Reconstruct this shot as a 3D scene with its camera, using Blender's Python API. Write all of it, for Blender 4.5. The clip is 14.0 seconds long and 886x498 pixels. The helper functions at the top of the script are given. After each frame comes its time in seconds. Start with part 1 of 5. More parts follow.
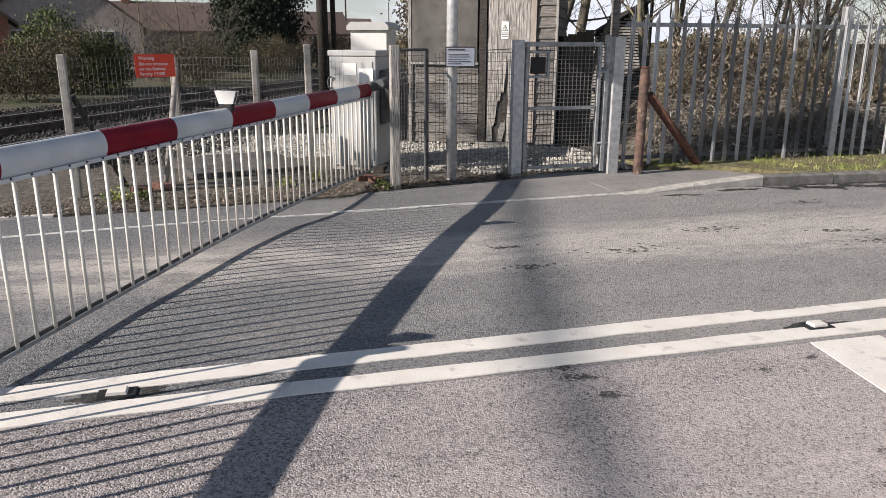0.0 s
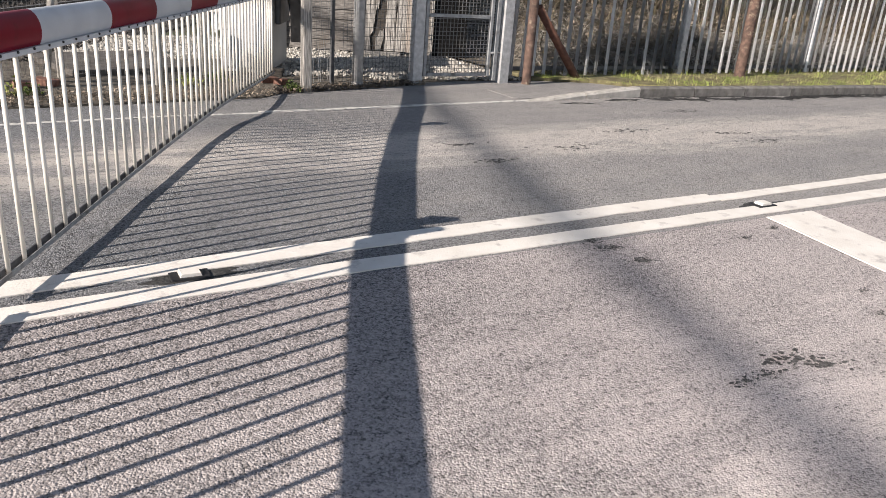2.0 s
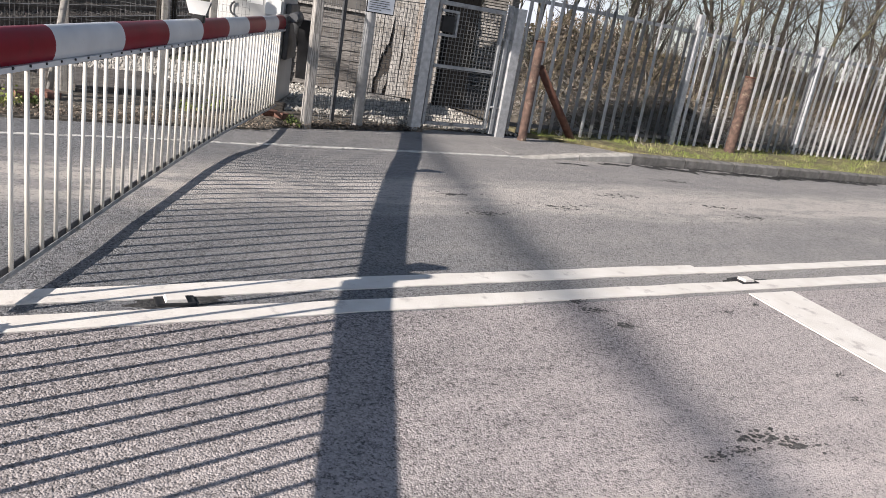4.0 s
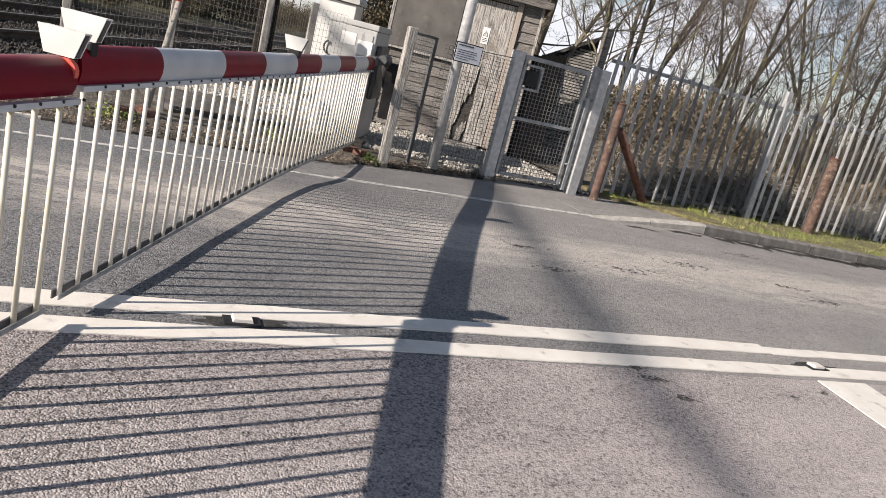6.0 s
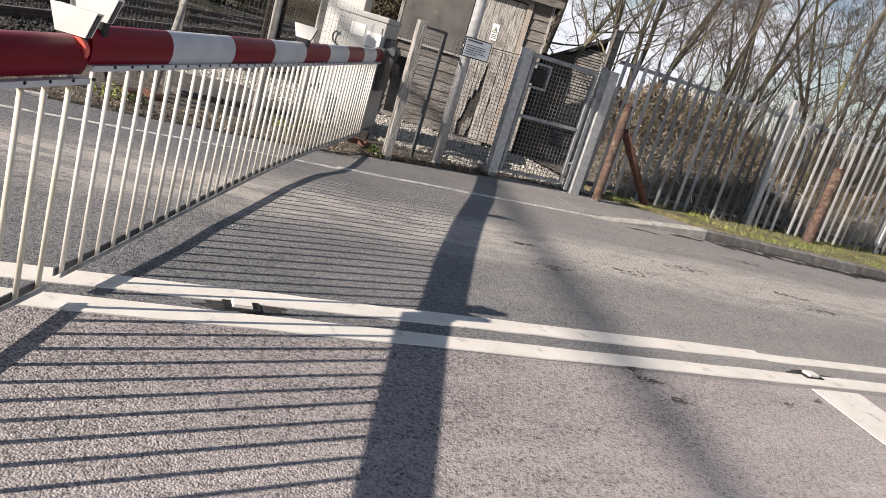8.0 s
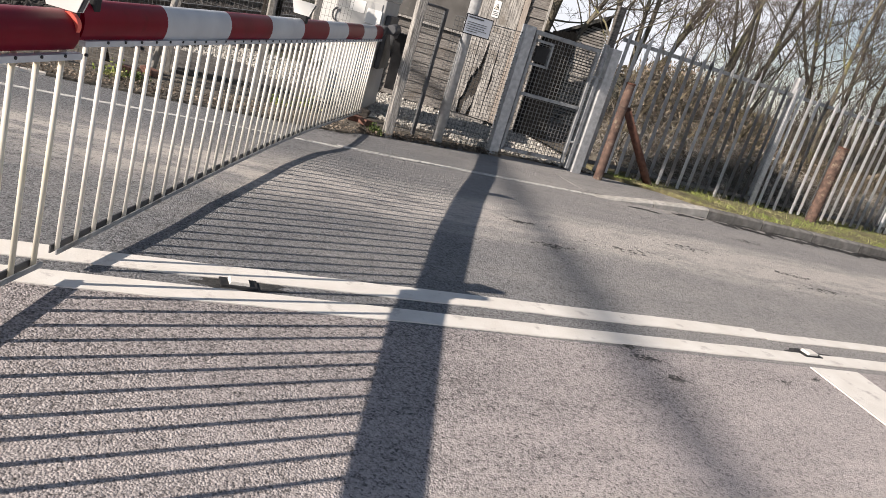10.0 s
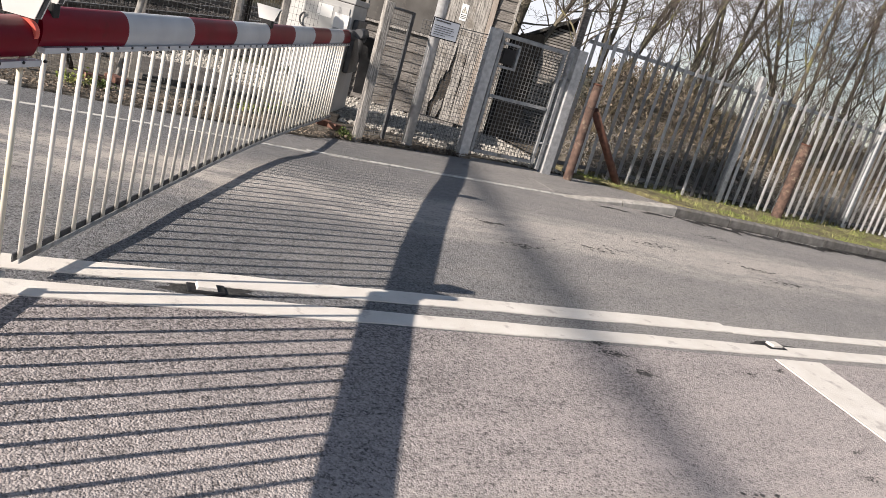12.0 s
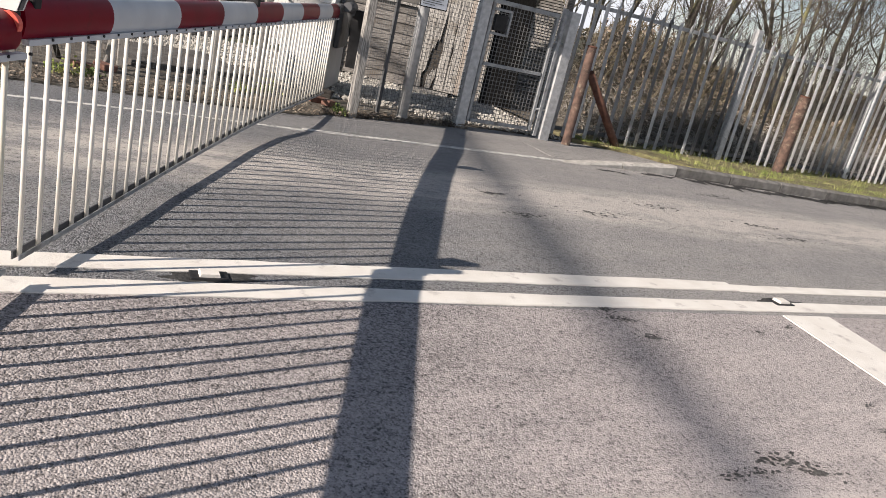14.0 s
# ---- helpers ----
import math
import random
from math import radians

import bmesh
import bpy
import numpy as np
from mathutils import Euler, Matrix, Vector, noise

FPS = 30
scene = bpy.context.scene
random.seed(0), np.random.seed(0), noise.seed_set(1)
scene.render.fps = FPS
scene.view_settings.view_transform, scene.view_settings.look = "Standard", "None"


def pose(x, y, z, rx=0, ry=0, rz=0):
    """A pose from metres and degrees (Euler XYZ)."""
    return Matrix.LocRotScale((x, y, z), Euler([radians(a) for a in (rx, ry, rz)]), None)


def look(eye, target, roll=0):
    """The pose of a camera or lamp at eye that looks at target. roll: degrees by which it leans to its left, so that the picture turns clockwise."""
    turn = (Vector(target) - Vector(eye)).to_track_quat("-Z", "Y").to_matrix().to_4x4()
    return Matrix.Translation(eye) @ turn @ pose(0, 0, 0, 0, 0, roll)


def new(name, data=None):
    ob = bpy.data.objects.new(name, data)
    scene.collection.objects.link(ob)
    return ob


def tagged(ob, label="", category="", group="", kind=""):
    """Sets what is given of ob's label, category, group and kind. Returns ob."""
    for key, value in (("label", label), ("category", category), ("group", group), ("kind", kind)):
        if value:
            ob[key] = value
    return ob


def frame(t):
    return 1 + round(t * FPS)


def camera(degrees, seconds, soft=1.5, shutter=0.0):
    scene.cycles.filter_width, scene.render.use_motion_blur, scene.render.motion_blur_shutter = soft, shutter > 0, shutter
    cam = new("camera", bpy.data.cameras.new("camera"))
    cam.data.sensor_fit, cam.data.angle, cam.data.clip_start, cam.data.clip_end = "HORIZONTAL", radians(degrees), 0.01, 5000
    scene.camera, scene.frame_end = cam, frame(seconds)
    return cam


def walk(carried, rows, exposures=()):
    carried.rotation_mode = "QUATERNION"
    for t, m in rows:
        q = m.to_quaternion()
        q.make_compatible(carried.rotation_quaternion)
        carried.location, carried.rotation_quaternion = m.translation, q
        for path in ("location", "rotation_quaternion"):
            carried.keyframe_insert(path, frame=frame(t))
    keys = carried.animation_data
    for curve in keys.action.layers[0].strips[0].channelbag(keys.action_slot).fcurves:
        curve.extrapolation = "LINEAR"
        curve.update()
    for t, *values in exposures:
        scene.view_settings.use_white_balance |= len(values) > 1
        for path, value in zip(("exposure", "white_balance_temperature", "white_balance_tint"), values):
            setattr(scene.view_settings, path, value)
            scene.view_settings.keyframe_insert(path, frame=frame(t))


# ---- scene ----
cam = camera(61.0, 14.0, soft=0.5)
PATH = [
    (0, (-0.391, 0.222, 1.542), (0.083, 2.091, 1.009), 0.3),
    (0.2, (-0.643, 0.263, 1.552), (-0.208, 2.135, 1.001), 2.1),
    (0.5, (-1.004, 0.348, 1.491), (-0.528, 2.21, 0.94), 0.4),
    (0.7, (-1.191, 0.396, 1.495), (-0.675, 2.236, 0.906), 0.0),
    (1, (-1.429, 0.532, 1.38), (-0.846, 2.346, 0.773), -1.6),
    (1.2, (-1.579, 0.541, 1.394), (-0.919, 2.314, 0.744), -0.5),
    (1.5, (-1.647, 0.492, 1.349), (-0.876, 2.209, 0.672), 1.5),
    (1.7, (-1.662, 0.447, 1.361), (-0.810, 2.109, 0.645), 2.9),
    (2, (-1.623, 0.441, 1.342), (-0.677, 2.056, 0.638), 4.3),
    (2.2, (-1.608, 0.44, 1.376), (-0.625, 2.046, 0.699), 4.6),
    (4.3, (-1.676, 0.443, 1.359), (-0.704, 2.096, 0.79), 10.6),
    (4.5, (-1.682, 0.434, 1.364), (-0.728, 2.102, 0.808), 11.1),
    (5, (-1.687, 0.417, 1.36), (-0.779, 2.119, 0.831), 12.4),
    (5.5, (-1.695, 0.421, 1.361), (-0.826, 2.149, 0.853), 13.7),
    (6, (-1.701, 0.436, 1.359), (-0.855, 2.178, 0.86), 14.5),
    (6.5, (-1.704, 0.434, 1.356), (-0.865, 2.181, 0.86), 15.2),
    (7, (-1.71, 0.43, 1.363), (-0.868, 2.175, 0.867), 15.8),
    (7.5, (-1.714, 0.428, 1.354), (-0.867, 2.17, 0.855), 16.4),
    (8, (-1.71, 0.424, 1.354), (-0.863, 2.162, 0.843), 16.8),
    (10.5, (-1.677, 0.413, 1.351), (-0.827, 2.133, 0.784), 16.8),
    (11, (-1.677, 0.393, 1.355), (-0.806, 2.107, 0.803), 16.7),
    (11.5, (-1.672, 0.38, 1.359), (-0.782, 2.088, 0.82), 16.6),
    (12, (-1.658, 0.377, 1.355), (-0.753, 2.078, 0.819), 16.2),
    (12.5, (-1.665, 0.384, 1.351), (-0.749, 2.076, 0.804), 15.5),
    (13, (-1.662, 0.383, 1.347), (-0.743, 2.066, 0.777), 14.6),
    (13.5, (-1.647, 0.406, 1.365), (-0.732, 2.082, 0.771), 13.7),
    (14, (-1.652, 0.411, 1.361), (-0.743, 2.085, 0.752), 13.4),
]
walk(cam, [(t, look(eye, target, roll)) for t, eye, target, roll in PATH], exposures=[(0, 0.5, 6400, 10), (0.6, 0.54, 6550, 11), (1.5, 0.68, 6500, 10), (2.2, 0.68, 6500, 10), (4.4, 0.6, 6250, 10), (5.0, 0.58, 6200, 9), (5.5, 0.57, 6500, 10), (6.5, 0.54, 6600, 10), (14, 0.57, 6600, 10)])

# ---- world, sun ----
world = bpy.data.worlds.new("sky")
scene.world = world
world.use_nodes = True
wn = world.node_tree
wn.nodes.clear()
w_out = wn.nodes.new("ShaderNodeOutputWorld")
w_bg = wn.nodes.new("ShaderNodeBackground")
w_sky = wn.nodes.new("ShaderNodeTexSky")
w_sky.sky_type = "NISHITA"
w_sky.sun_disc = False
w_sky.sun_elevation = radians(27)
w_sky.sun_rotation = radians(259)
w_sky.dust_density = 0.3
w_sky.ozone_density = 1.5
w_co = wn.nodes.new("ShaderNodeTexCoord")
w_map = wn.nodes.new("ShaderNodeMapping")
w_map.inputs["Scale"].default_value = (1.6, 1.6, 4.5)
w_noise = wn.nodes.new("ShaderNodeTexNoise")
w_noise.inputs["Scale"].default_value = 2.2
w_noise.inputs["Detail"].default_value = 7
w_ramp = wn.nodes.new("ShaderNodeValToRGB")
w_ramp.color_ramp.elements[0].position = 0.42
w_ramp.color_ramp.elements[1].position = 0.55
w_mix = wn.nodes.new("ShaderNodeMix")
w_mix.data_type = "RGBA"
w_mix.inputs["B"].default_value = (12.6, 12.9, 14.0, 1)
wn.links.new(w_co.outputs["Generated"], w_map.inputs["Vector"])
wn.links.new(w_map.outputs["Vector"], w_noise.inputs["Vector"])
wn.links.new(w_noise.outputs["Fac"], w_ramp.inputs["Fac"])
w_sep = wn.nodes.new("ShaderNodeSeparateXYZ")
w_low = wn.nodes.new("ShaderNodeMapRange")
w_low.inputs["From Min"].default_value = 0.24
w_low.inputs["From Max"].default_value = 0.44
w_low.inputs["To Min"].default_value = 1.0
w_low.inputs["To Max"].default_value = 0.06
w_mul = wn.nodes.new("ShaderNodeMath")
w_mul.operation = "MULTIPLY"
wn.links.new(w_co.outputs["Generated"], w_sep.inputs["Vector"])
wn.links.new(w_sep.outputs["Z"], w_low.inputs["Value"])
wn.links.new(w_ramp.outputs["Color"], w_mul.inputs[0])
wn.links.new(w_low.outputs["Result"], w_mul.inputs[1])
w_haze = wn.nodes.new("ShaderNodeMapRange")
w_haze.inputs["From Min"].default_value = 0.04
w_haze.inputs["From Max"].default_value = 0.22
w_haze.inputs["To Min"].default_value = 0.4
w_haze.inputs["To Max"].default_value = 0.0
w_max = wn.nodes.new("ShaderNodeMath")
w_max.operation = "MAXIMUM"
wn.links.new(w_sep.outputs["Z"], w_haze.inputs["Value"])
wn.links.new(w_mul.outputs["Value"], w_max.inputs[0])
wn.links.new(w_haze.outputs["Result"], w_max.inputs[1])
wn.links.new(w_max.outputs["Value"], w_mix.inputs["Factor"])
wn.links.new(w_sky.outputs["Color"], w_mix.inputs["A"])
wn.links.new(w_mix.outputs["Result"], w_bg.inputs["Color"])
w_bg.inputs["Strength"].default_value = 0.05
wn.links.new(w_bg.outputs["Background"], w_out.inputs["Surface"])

sun_data = bpy.data.lights.new("sun", "SUN")
sun_data.energy = 5.0
sun_data.angle = radians(0.45)
sun_data.color = (1.0, 0.898, 0.808)
sun = new("sun", sun_data)
sun.matrix_world = look((-40, -8, 21), (-40 + 1.92, -8 + 0.37, 20))


# ---- materials ----
def mat(name, c1, c2, rough=0.8, scale=8.0, detail=6.0, metal=0.0, bump=0.2, bscale=60.0, bdist=0.01,
        stretch=(1, 1, 1), per_object=0.0, grime=None, grime_at=0.55, gscale=3.0, spec=0.4, island=False, lo=0.35, hi=0.65):
    """Two tones by noise, a fine relief, and stains of a third tone."""
    m = bpy.data.materials.new(name)
    m.use_nodes = True
    nt = m.node_tree
    b = nt.nodes["Principled BSDF"]
    b.inputs["Roughness"].default_value = rough
    b.inputs["Metallic"].default_value = metal
    b.inputs["Specular IOR Level"].default_value = spec
    co = nt.nodes.new("ShaderNodeTexCoord")
    mp = nt.nodes.new("ShaderNodeMapping")
    mp.inputs["Scale"].default_value = stretch
    nt.links.new(co.outputs["Object"], mp.inputs["Vector"])
    n1 = nt.nodes.new("ShaderNodeTexNoise")
    n1.inputs["Scale"].default_value = scale
    n1.inputs["Detail"].default_value = detail
    nt.links.new(mp.outputs["Vector"], n1.inputs["Vector"])
    r1 = nt.nodes.new("ShaderNodeValToRGB")
    r1.color_ramp.elements[0].position = lo
    r1.color_ramp.elements[1].position = hi
    r1.color_ramp.elements[0].color = (*c1, 1)
    r1.color_ramp.elements[1].color = (*c2, 1)
    nt.links.new(n1.outputs["Fac"], r1.inputs["Fac"])
    col = r1.outputs["Color"]
    if grime:
        n2 = nt.nodes.new("ShaderNodeTexNoise")
        n2.inputs["Scale"].default_value = gscale
        n2.inputs["Detail"].default_value = 8
        n2.inputs["Roughness"].default_value = 0.65
        nt.links.new(co.outputs["Object"], n2.inputs["Vector"])
        r2 = nt.nodes.new("ShaderNodeValToRGB")
        r2.color_ramp.elements[0].position = grime_at
        r2.color_ramp.elements[1].position = min(1, grime_at + 0.12)
        nt.links.new(n2.outputs["Fac"], r2.inputs["Fac"])
        mx = nt.nodes.new("ShaderNodeMix")
        mx.data_type = "RGBA"
        mx.inputs["B"].default_value = (*grime, 1)
        nt.links.new(r2.outputs["Color"], mx.inputs["Factor"])
        nt.links.new(col, mx.inputs["A"])
        col = mx.outputs["Result"]
    if per_object or island:
        hs = nt.nodes.new("ShaderNodeHueSaturation")
        if island:
            src = nt.nodes.new("ShaderNodeNewGeometry").outputs["Random Per Island"]
        else:
            src = nt.nodes.new("ShaderNodeObjectInfo").outputs["Random"]
        mr = nt.nodes.new("ShaderNodeMapRange")
        k = per_object or 0.4
        mr.inputs["To Min"].default_value = 1 - k
        mr.inputs["To Max"].default_value = 1 + k
        nt.links.new(src, mr.inputs["Value"])
        nt.links.new(mr.outputs["Result"], hs.inputs["Value"])
        nt.links.new(col, hs.inputs["Color"])
        col = hs.outputs["Color"]
    nt.links.new(col, b.inputs["Base Color"])
    if bump:
        n3 = nt.nodes.new("ShaderNodeTexNoise")
        n3.inputs["Scale"].default_value = bscale
        n3.inputs["Detail"].default_value = 4
        nt.links.new(mp.outputs["Vector"], n3.inputs["Vector"])
        bp = nt.nodes.new("ShaderNodeBump")
        bp.inputs["Strength"].default_value = bump
        bp.inputs["Distance"].default_value = bdist
        nt.links.new(n3.outputs["Fac"], bp.inputs["Height"])
        nt.links.new(bp.outputs["Normal"], b.inputs["Normal"])
    return m


def asphalt(name, dark, light, dust, dusty=0.45, track=None):
    """Chippings in bitumen, mottled, with dust lying along the tyre lanes."""
    m = bpy.data.materials.new(name)
    m.use_nodes = True
    nt = m.node_tree
    L = nt.links.new
    b = nt.nodes["Principled BSDF"]
    b.inputs["Specular IOR Level"].default_value = 0.3
    b.inputs["Roughness"].default_value = 0.85
    co = nt.nodes.new("ShaderNodeTexCoord")

    def noise_at(scale, detail, rough=0.55, stretch=None):
        n = nt.nodes.new("ShaderNodeTexNoise")
        n.inputs["Scale"].default_value = scale
        n.inputs["Detail"].default_value = detail
        n.inputs["Roughness"].default_value = rough
        if stretch:
            mp = nt.nodes.new("ShaderNodeMapping")
            mp.inputs["Scale"].default_value = stretch
            L(co.outputs["Object"], mp.inputs["Vector"])
            L(mp.outputs["Vector"], n.inputs["Vector"])
        else:
            L(co.outputs["Object"], n.inputs["Vector"])
        return n.outputs["Fac"]

    def span(value, a, b_, c, d):
        r = nt.nodes.new("ShaderNodeMapRange")
        for key, v in zip(("From Min", "From Max", "To Min", "To Max"), (a, b_, c, d)):
            r.inputs[key].default_value = v
        L(value, r.inputs["Value"])
        return r.outputs["Result"]

    def op(kind, a, b_):
        n = nt.nodes.new("ShaderNodeMath")
        n.operation = kind
        for k, v in enumerate((a, b_)):
            if isinstance(v, float):
                n.inputs[k].default_value = v
            else:
                L(v, n.inputs[k])
        return n.outputs["Value"]

    def mix(factor, a, colour):
        n = nt.nodes.new("ShaderNodeMix")
        n.data_type = "RGBA"
        n.inputs["B"].default_value = (*colour, 1)
        L(factor, n.inputs["Factor"])
        L(a, n.inputs["A"])
        return n.outputs["Result"]

    chip = nt.nodes.new("ShaderNodeTexVoronoi")
    chip.inputs["Scale"].default_value = 120
    chip.inputs["Randomness"].default_value = 1.0
    L(co.outputs["Object"], chip.inputs["Vector"])
    sep = nt.nodes.new("ShaderNodeSeparateColor")
    L(chip.outputs["Color"], sep.inputs["Color"])
    fine = noise_at(115, 4, 0.6)
    coarse = noise_at(52, 3, 0.6)
    grain = op("ADD", op("MULTIPLY", sep.outputs["Red"], 0.22), op("ADD", op("MULTIPLY", fine, 0.38), op("MULTIPLY", coarse, 0.40)))
    ramp = nt.nodes.new("ShaderNodeValToRGB")
    ramp.color_ramp.elements[0].position = 0.36
    ramp.color_ramp.elements[1].position = 0.62
    ramp.color_ramp.elements[0].color = (*dark, 1)
    ramp.color_ramp.elements[1].color = (*light, 1)
    L(grain, ramp.inputs["Fac"])
    lanes = span(noise_at(1.0, 9, 0.7, (0.3, 1.5, 1)), 0.42, 0.66, 0.0, 1.0)
    patches = span(noise_at(1.7, 10, 0.72), 0.40, 0.64, 0.0, 1.0)
    film = op("MULTIPLY", op("ADD", op("MULTIPLY", lanes, 0.6), op("MULTIPLY", patches, 0.4)), dusty)
    if track:
        # dust lying along a wheel track
        sp = nt.nodes.new("ShaderNodeSeparateXYZ")
        L(co.outputs["Object"], sp.inputs["Vector"])
        wob = op("ADD", sp.outputs["Y"], op("MULTIPLY", noise_at(0.8, 5, 0.6, (0.5, 1, 1)), 0.7))
        off = op("ABSOLUTE", op("SUBTRACT", wob, track[0]), 0.0)
        crumbs = span(noise_at(3.2, 13, 0.8, (0.45, 1.5, 1)), 0.45, 0.57, 0.35, 1.35)
        film = op("ADD", film, op("MULTIPLY", crumbs, span(off, track[1], 0.1, 0.0, track[2])))
        film = op("ADD", film, span(sp.outputs["X"], -1.0, 2.2, -0.10, 0.22))
        film = op("MAXIMUM", op("MINIMUM", film, 0.85), 0.0)
    col = mix(film, ramp.outputs["Color"], dust)
    pits = span(op("ADD", op("MULTIPLY", fine, 0.5), op("MULTIPLY", coarse, 0.5)), 0.465, 0.385, 0.0, 0.68)
    col = mix(pits, col, (0.05, 0.047, 0.045))
    stains = op("MULTIPLY", span(noise_at(2.3, 9, 0.72), 0.60, 0.76, 0.0, 1.0), 0.5)
    col = mix(stains, col, (0.05, 0.049, 0.048))
    L(col, b.inputs["Base Color"])
    bp = nt.nodes.new("ShaderNodeBump")
    bp.inputs["Strength"].default_value = 0.9
    bp.inputs["Distance"].default_value = 0.007
    L(op("ADD", op("MULTIPLY", chip.outputs["Distance"], -0.6), op("MULTIPLY", grain, 1.6)), bp.inputs["Height"])
    L(bp.outputs["Normal"], b.inputs["Normal"])
    return m


M = {}
M["road"] = asphalt("asphalt", (0.085, 0.087, 0.092), (0.275, 0.277, 0.284), (0.58, 0.535, 0.49), 0.28, (5.85, 0.75, 0.85))
M["near_lane"] = asphalt("dusty_asphalt", (0.11, 0.102, 0.101), (0.455, 0.416, 0.408), (0.67, 0.597, 0.572), 0.42, (2.0, 1.5, 0.38))
M["line"] = mat("road_paint", (0.74, 0.70, 0.64), (0.82, 0.785, 0.73), 0.65, 6, bump=0.5, bscale=90, bdist=0.004, grime=(0.5, 0.46, 0.43), grime_at=0.58, gscale=7)
M["edge_line"] = mat("worn_paint", (0.5, 0.49, 0.46), (0.72, 0.70, 0.66), 0.7, 9, bump=0.5, bscale=90, bdist=0.004, grime=(0.2, 0.2, 0.195), grime_at=0.52, gscale=14)
M["tar"] = mat("tar", (0.02, 0.02, 0.02), (0.07, 0.068, 0.065), 0.8, 30, bump=0.8, bscale=80, bdist=0.01)
M["stain"] = mat("worn_tar", (0.04, 0.038, 0.036), (0.15, 0.142, 0.137), 0.85, 45, bump=0.8, bscale=80, bdist=0.01)
M["earth"] = mat("earth", (0.055, 0.047, 0.033), (0.10, 0.09, 0.055), 0.95, 2.5, bump=0.6, bscale=12, bdist=0.05, grime=(0.055, 0.07, 0.028), grime_at=0.5, gscale=0.6)
M["litter"] = mat("verge_soil", (0.065, 0.056, 0.045), (0.17, 0.15, 0.122), 0.95, 14, bump=0.9, bscale=45, bdist=0.03, grime=(0.28, 0.26, 0.22), grime_at=0.57, gscale=6)
M["ballast"] = mat("ballast", (0.025, 0.023, 0.021), (0.085, 0.078, 0.072), 0.95, 22, bump=1.0, bscale=26, bdist=0.06, grime=(0.11, 0.08, 0.06), grime_at=0.55, gscale=1.2)
M["stone_grey"] = mat("ballast_stone", (0.026, 0.024, 0.022), (0.09, 0.083, 0.077), 0.9, 10, bump=0.3, island=True)
M["stone_pale"] = mat("pale_gravel", (0.32, 0.3, 0.265), (0.56, 0.535, 0.49), 0.9, 10, bump=0.3, island=True, per_object=0.25)
M["kerb"] = mat("kerb_concrete", (0.12, 0.114, 0.107), (0.235, 0.224, 0.21), 0.9, 9, bump=0.5, bscale=70, grime=(0.14, 0.13, 0.11), grime_at=0.55, gscale=5, per_object=0.12)
M["pale_kerb"] = mat("pale_kerb_concrete", (0.36, 0.34, 0.31), (0.56, 0.53, 0.49), 0.9, 9, bump=0.5, bscale=70, grime=(0.2, 0.19, 0.17), grime_at=0.58, gscale=7)
M["concrete"] = mat("concrete", (0.27, 0.255, 0.235), (0.42, 0.4, 0.37), 0.9, 12, bump=0.5, bscale=80, grime=(0.19, 0.18, 0.15), grime_at=0.56, gscale=6)
M["red"] = mat("red_enamel", (0.16, 0.002, 0.012), (0.21, 0.003, 0.017), 0.34, 4, bump=0.04, bscale=12, grime=(0.13, 0.006, 0.012), grime_at=0.62, gscale=7, spec=0.14)
M["white"] = mat("white_enamel", (0.5, 0.52, 0.55), (0.6, 0.62, 0.645), 0.33, 4, bump=0.04, bscale=12, grime=(0.5, 0.5, 0.49), grime_at=0.6, gscale=8, spec=0.5)
M["pale"] = mat("cream_paint", (0.70, 0.67, 0.6), (0.76, 0.735, 0.68), 0.45, 5, bump=0.05, grime=(0.66, 0.60, 0.44), grime_at=0.6, gscale=5, per_object=0.05)
M["pale_warm"] = mat("yellowed_cream_paint", (0.70, 0.66, 0.52), (0.77, 0.74, 0.66), 0.45, 3, bump=0.05, grime=(0.66, 0.56, 0.30), grime_at=0.56, gscale=4, per_object=0.06)
# near-black that paints the shade in the gap beside the hut
M["gap_black"] = mat("gap_black_sheet", (0.004, 0.004, 0.004), (0.013, 0.0125, 0.012), 0.95, 6, stretch=(12, 12, 1.5), bump=0.4, bscale=14, spec=0.1)
M["lamp"] = mat("white_lamp_housing", (0.66, 0.65, 0.63), (0.72, 0.71, 0.69), 0.5, 12, bump=0.03)
M["orange"] = mat("red_reflector", (0.72, 0.12, 0.085), (0.78, 0.15, 0.11), 0.3, 5, bump=0)
M["black"] = mat("black_metal", (0.008, 0.008, 0.009), (0.02, 0.02, 0.022), 0.6, 10, bump=0.2, bscale=40)
M["dark_grey"] = mat("grey_painted_and_shaded_steel", (0.06, 0.062, 0.066), (0.11, 0.112, 0.118), 0.5, 7, bump=0.15)
M["galv"] = mat("galvanised_steel", (0.58, 0.585, 0.595), (0.72, 0.725, 0.735), 0.45, 16, metal=0.15, bump=0.1, bscale=40, grime=(0.3, 0.3, 0.3), grime_at=0.58, gscale=5, per_object=0.12)
M["galv_light"] = mat("pale_galvanised_steel", (0.38, 0.385, 0.39), (0.55, 0.555, 0.56), 0.5, 16, metal=0.25, bump=0.1, bscale=40, grime=(0.36, 0.36, 0.35), grime_at=0.58, gscale=5)
M["galv_dull"] = mat("dull_galvanised_steel", (0.24, 0.25, 0.26), (0.36, 0.37, 0.375), 0.6, 16, metal=0.2, bump=0.1, bscale=40, grime=(0.16, 0.155, 0.15), grime_at=0.55, gscale=6)
M["wire"] = mat("mesh_wire", (0.11, 0.112, 0.112), (0.2, 0.2, 0.2), 0.6, 9, metal=0.2, bump=0)
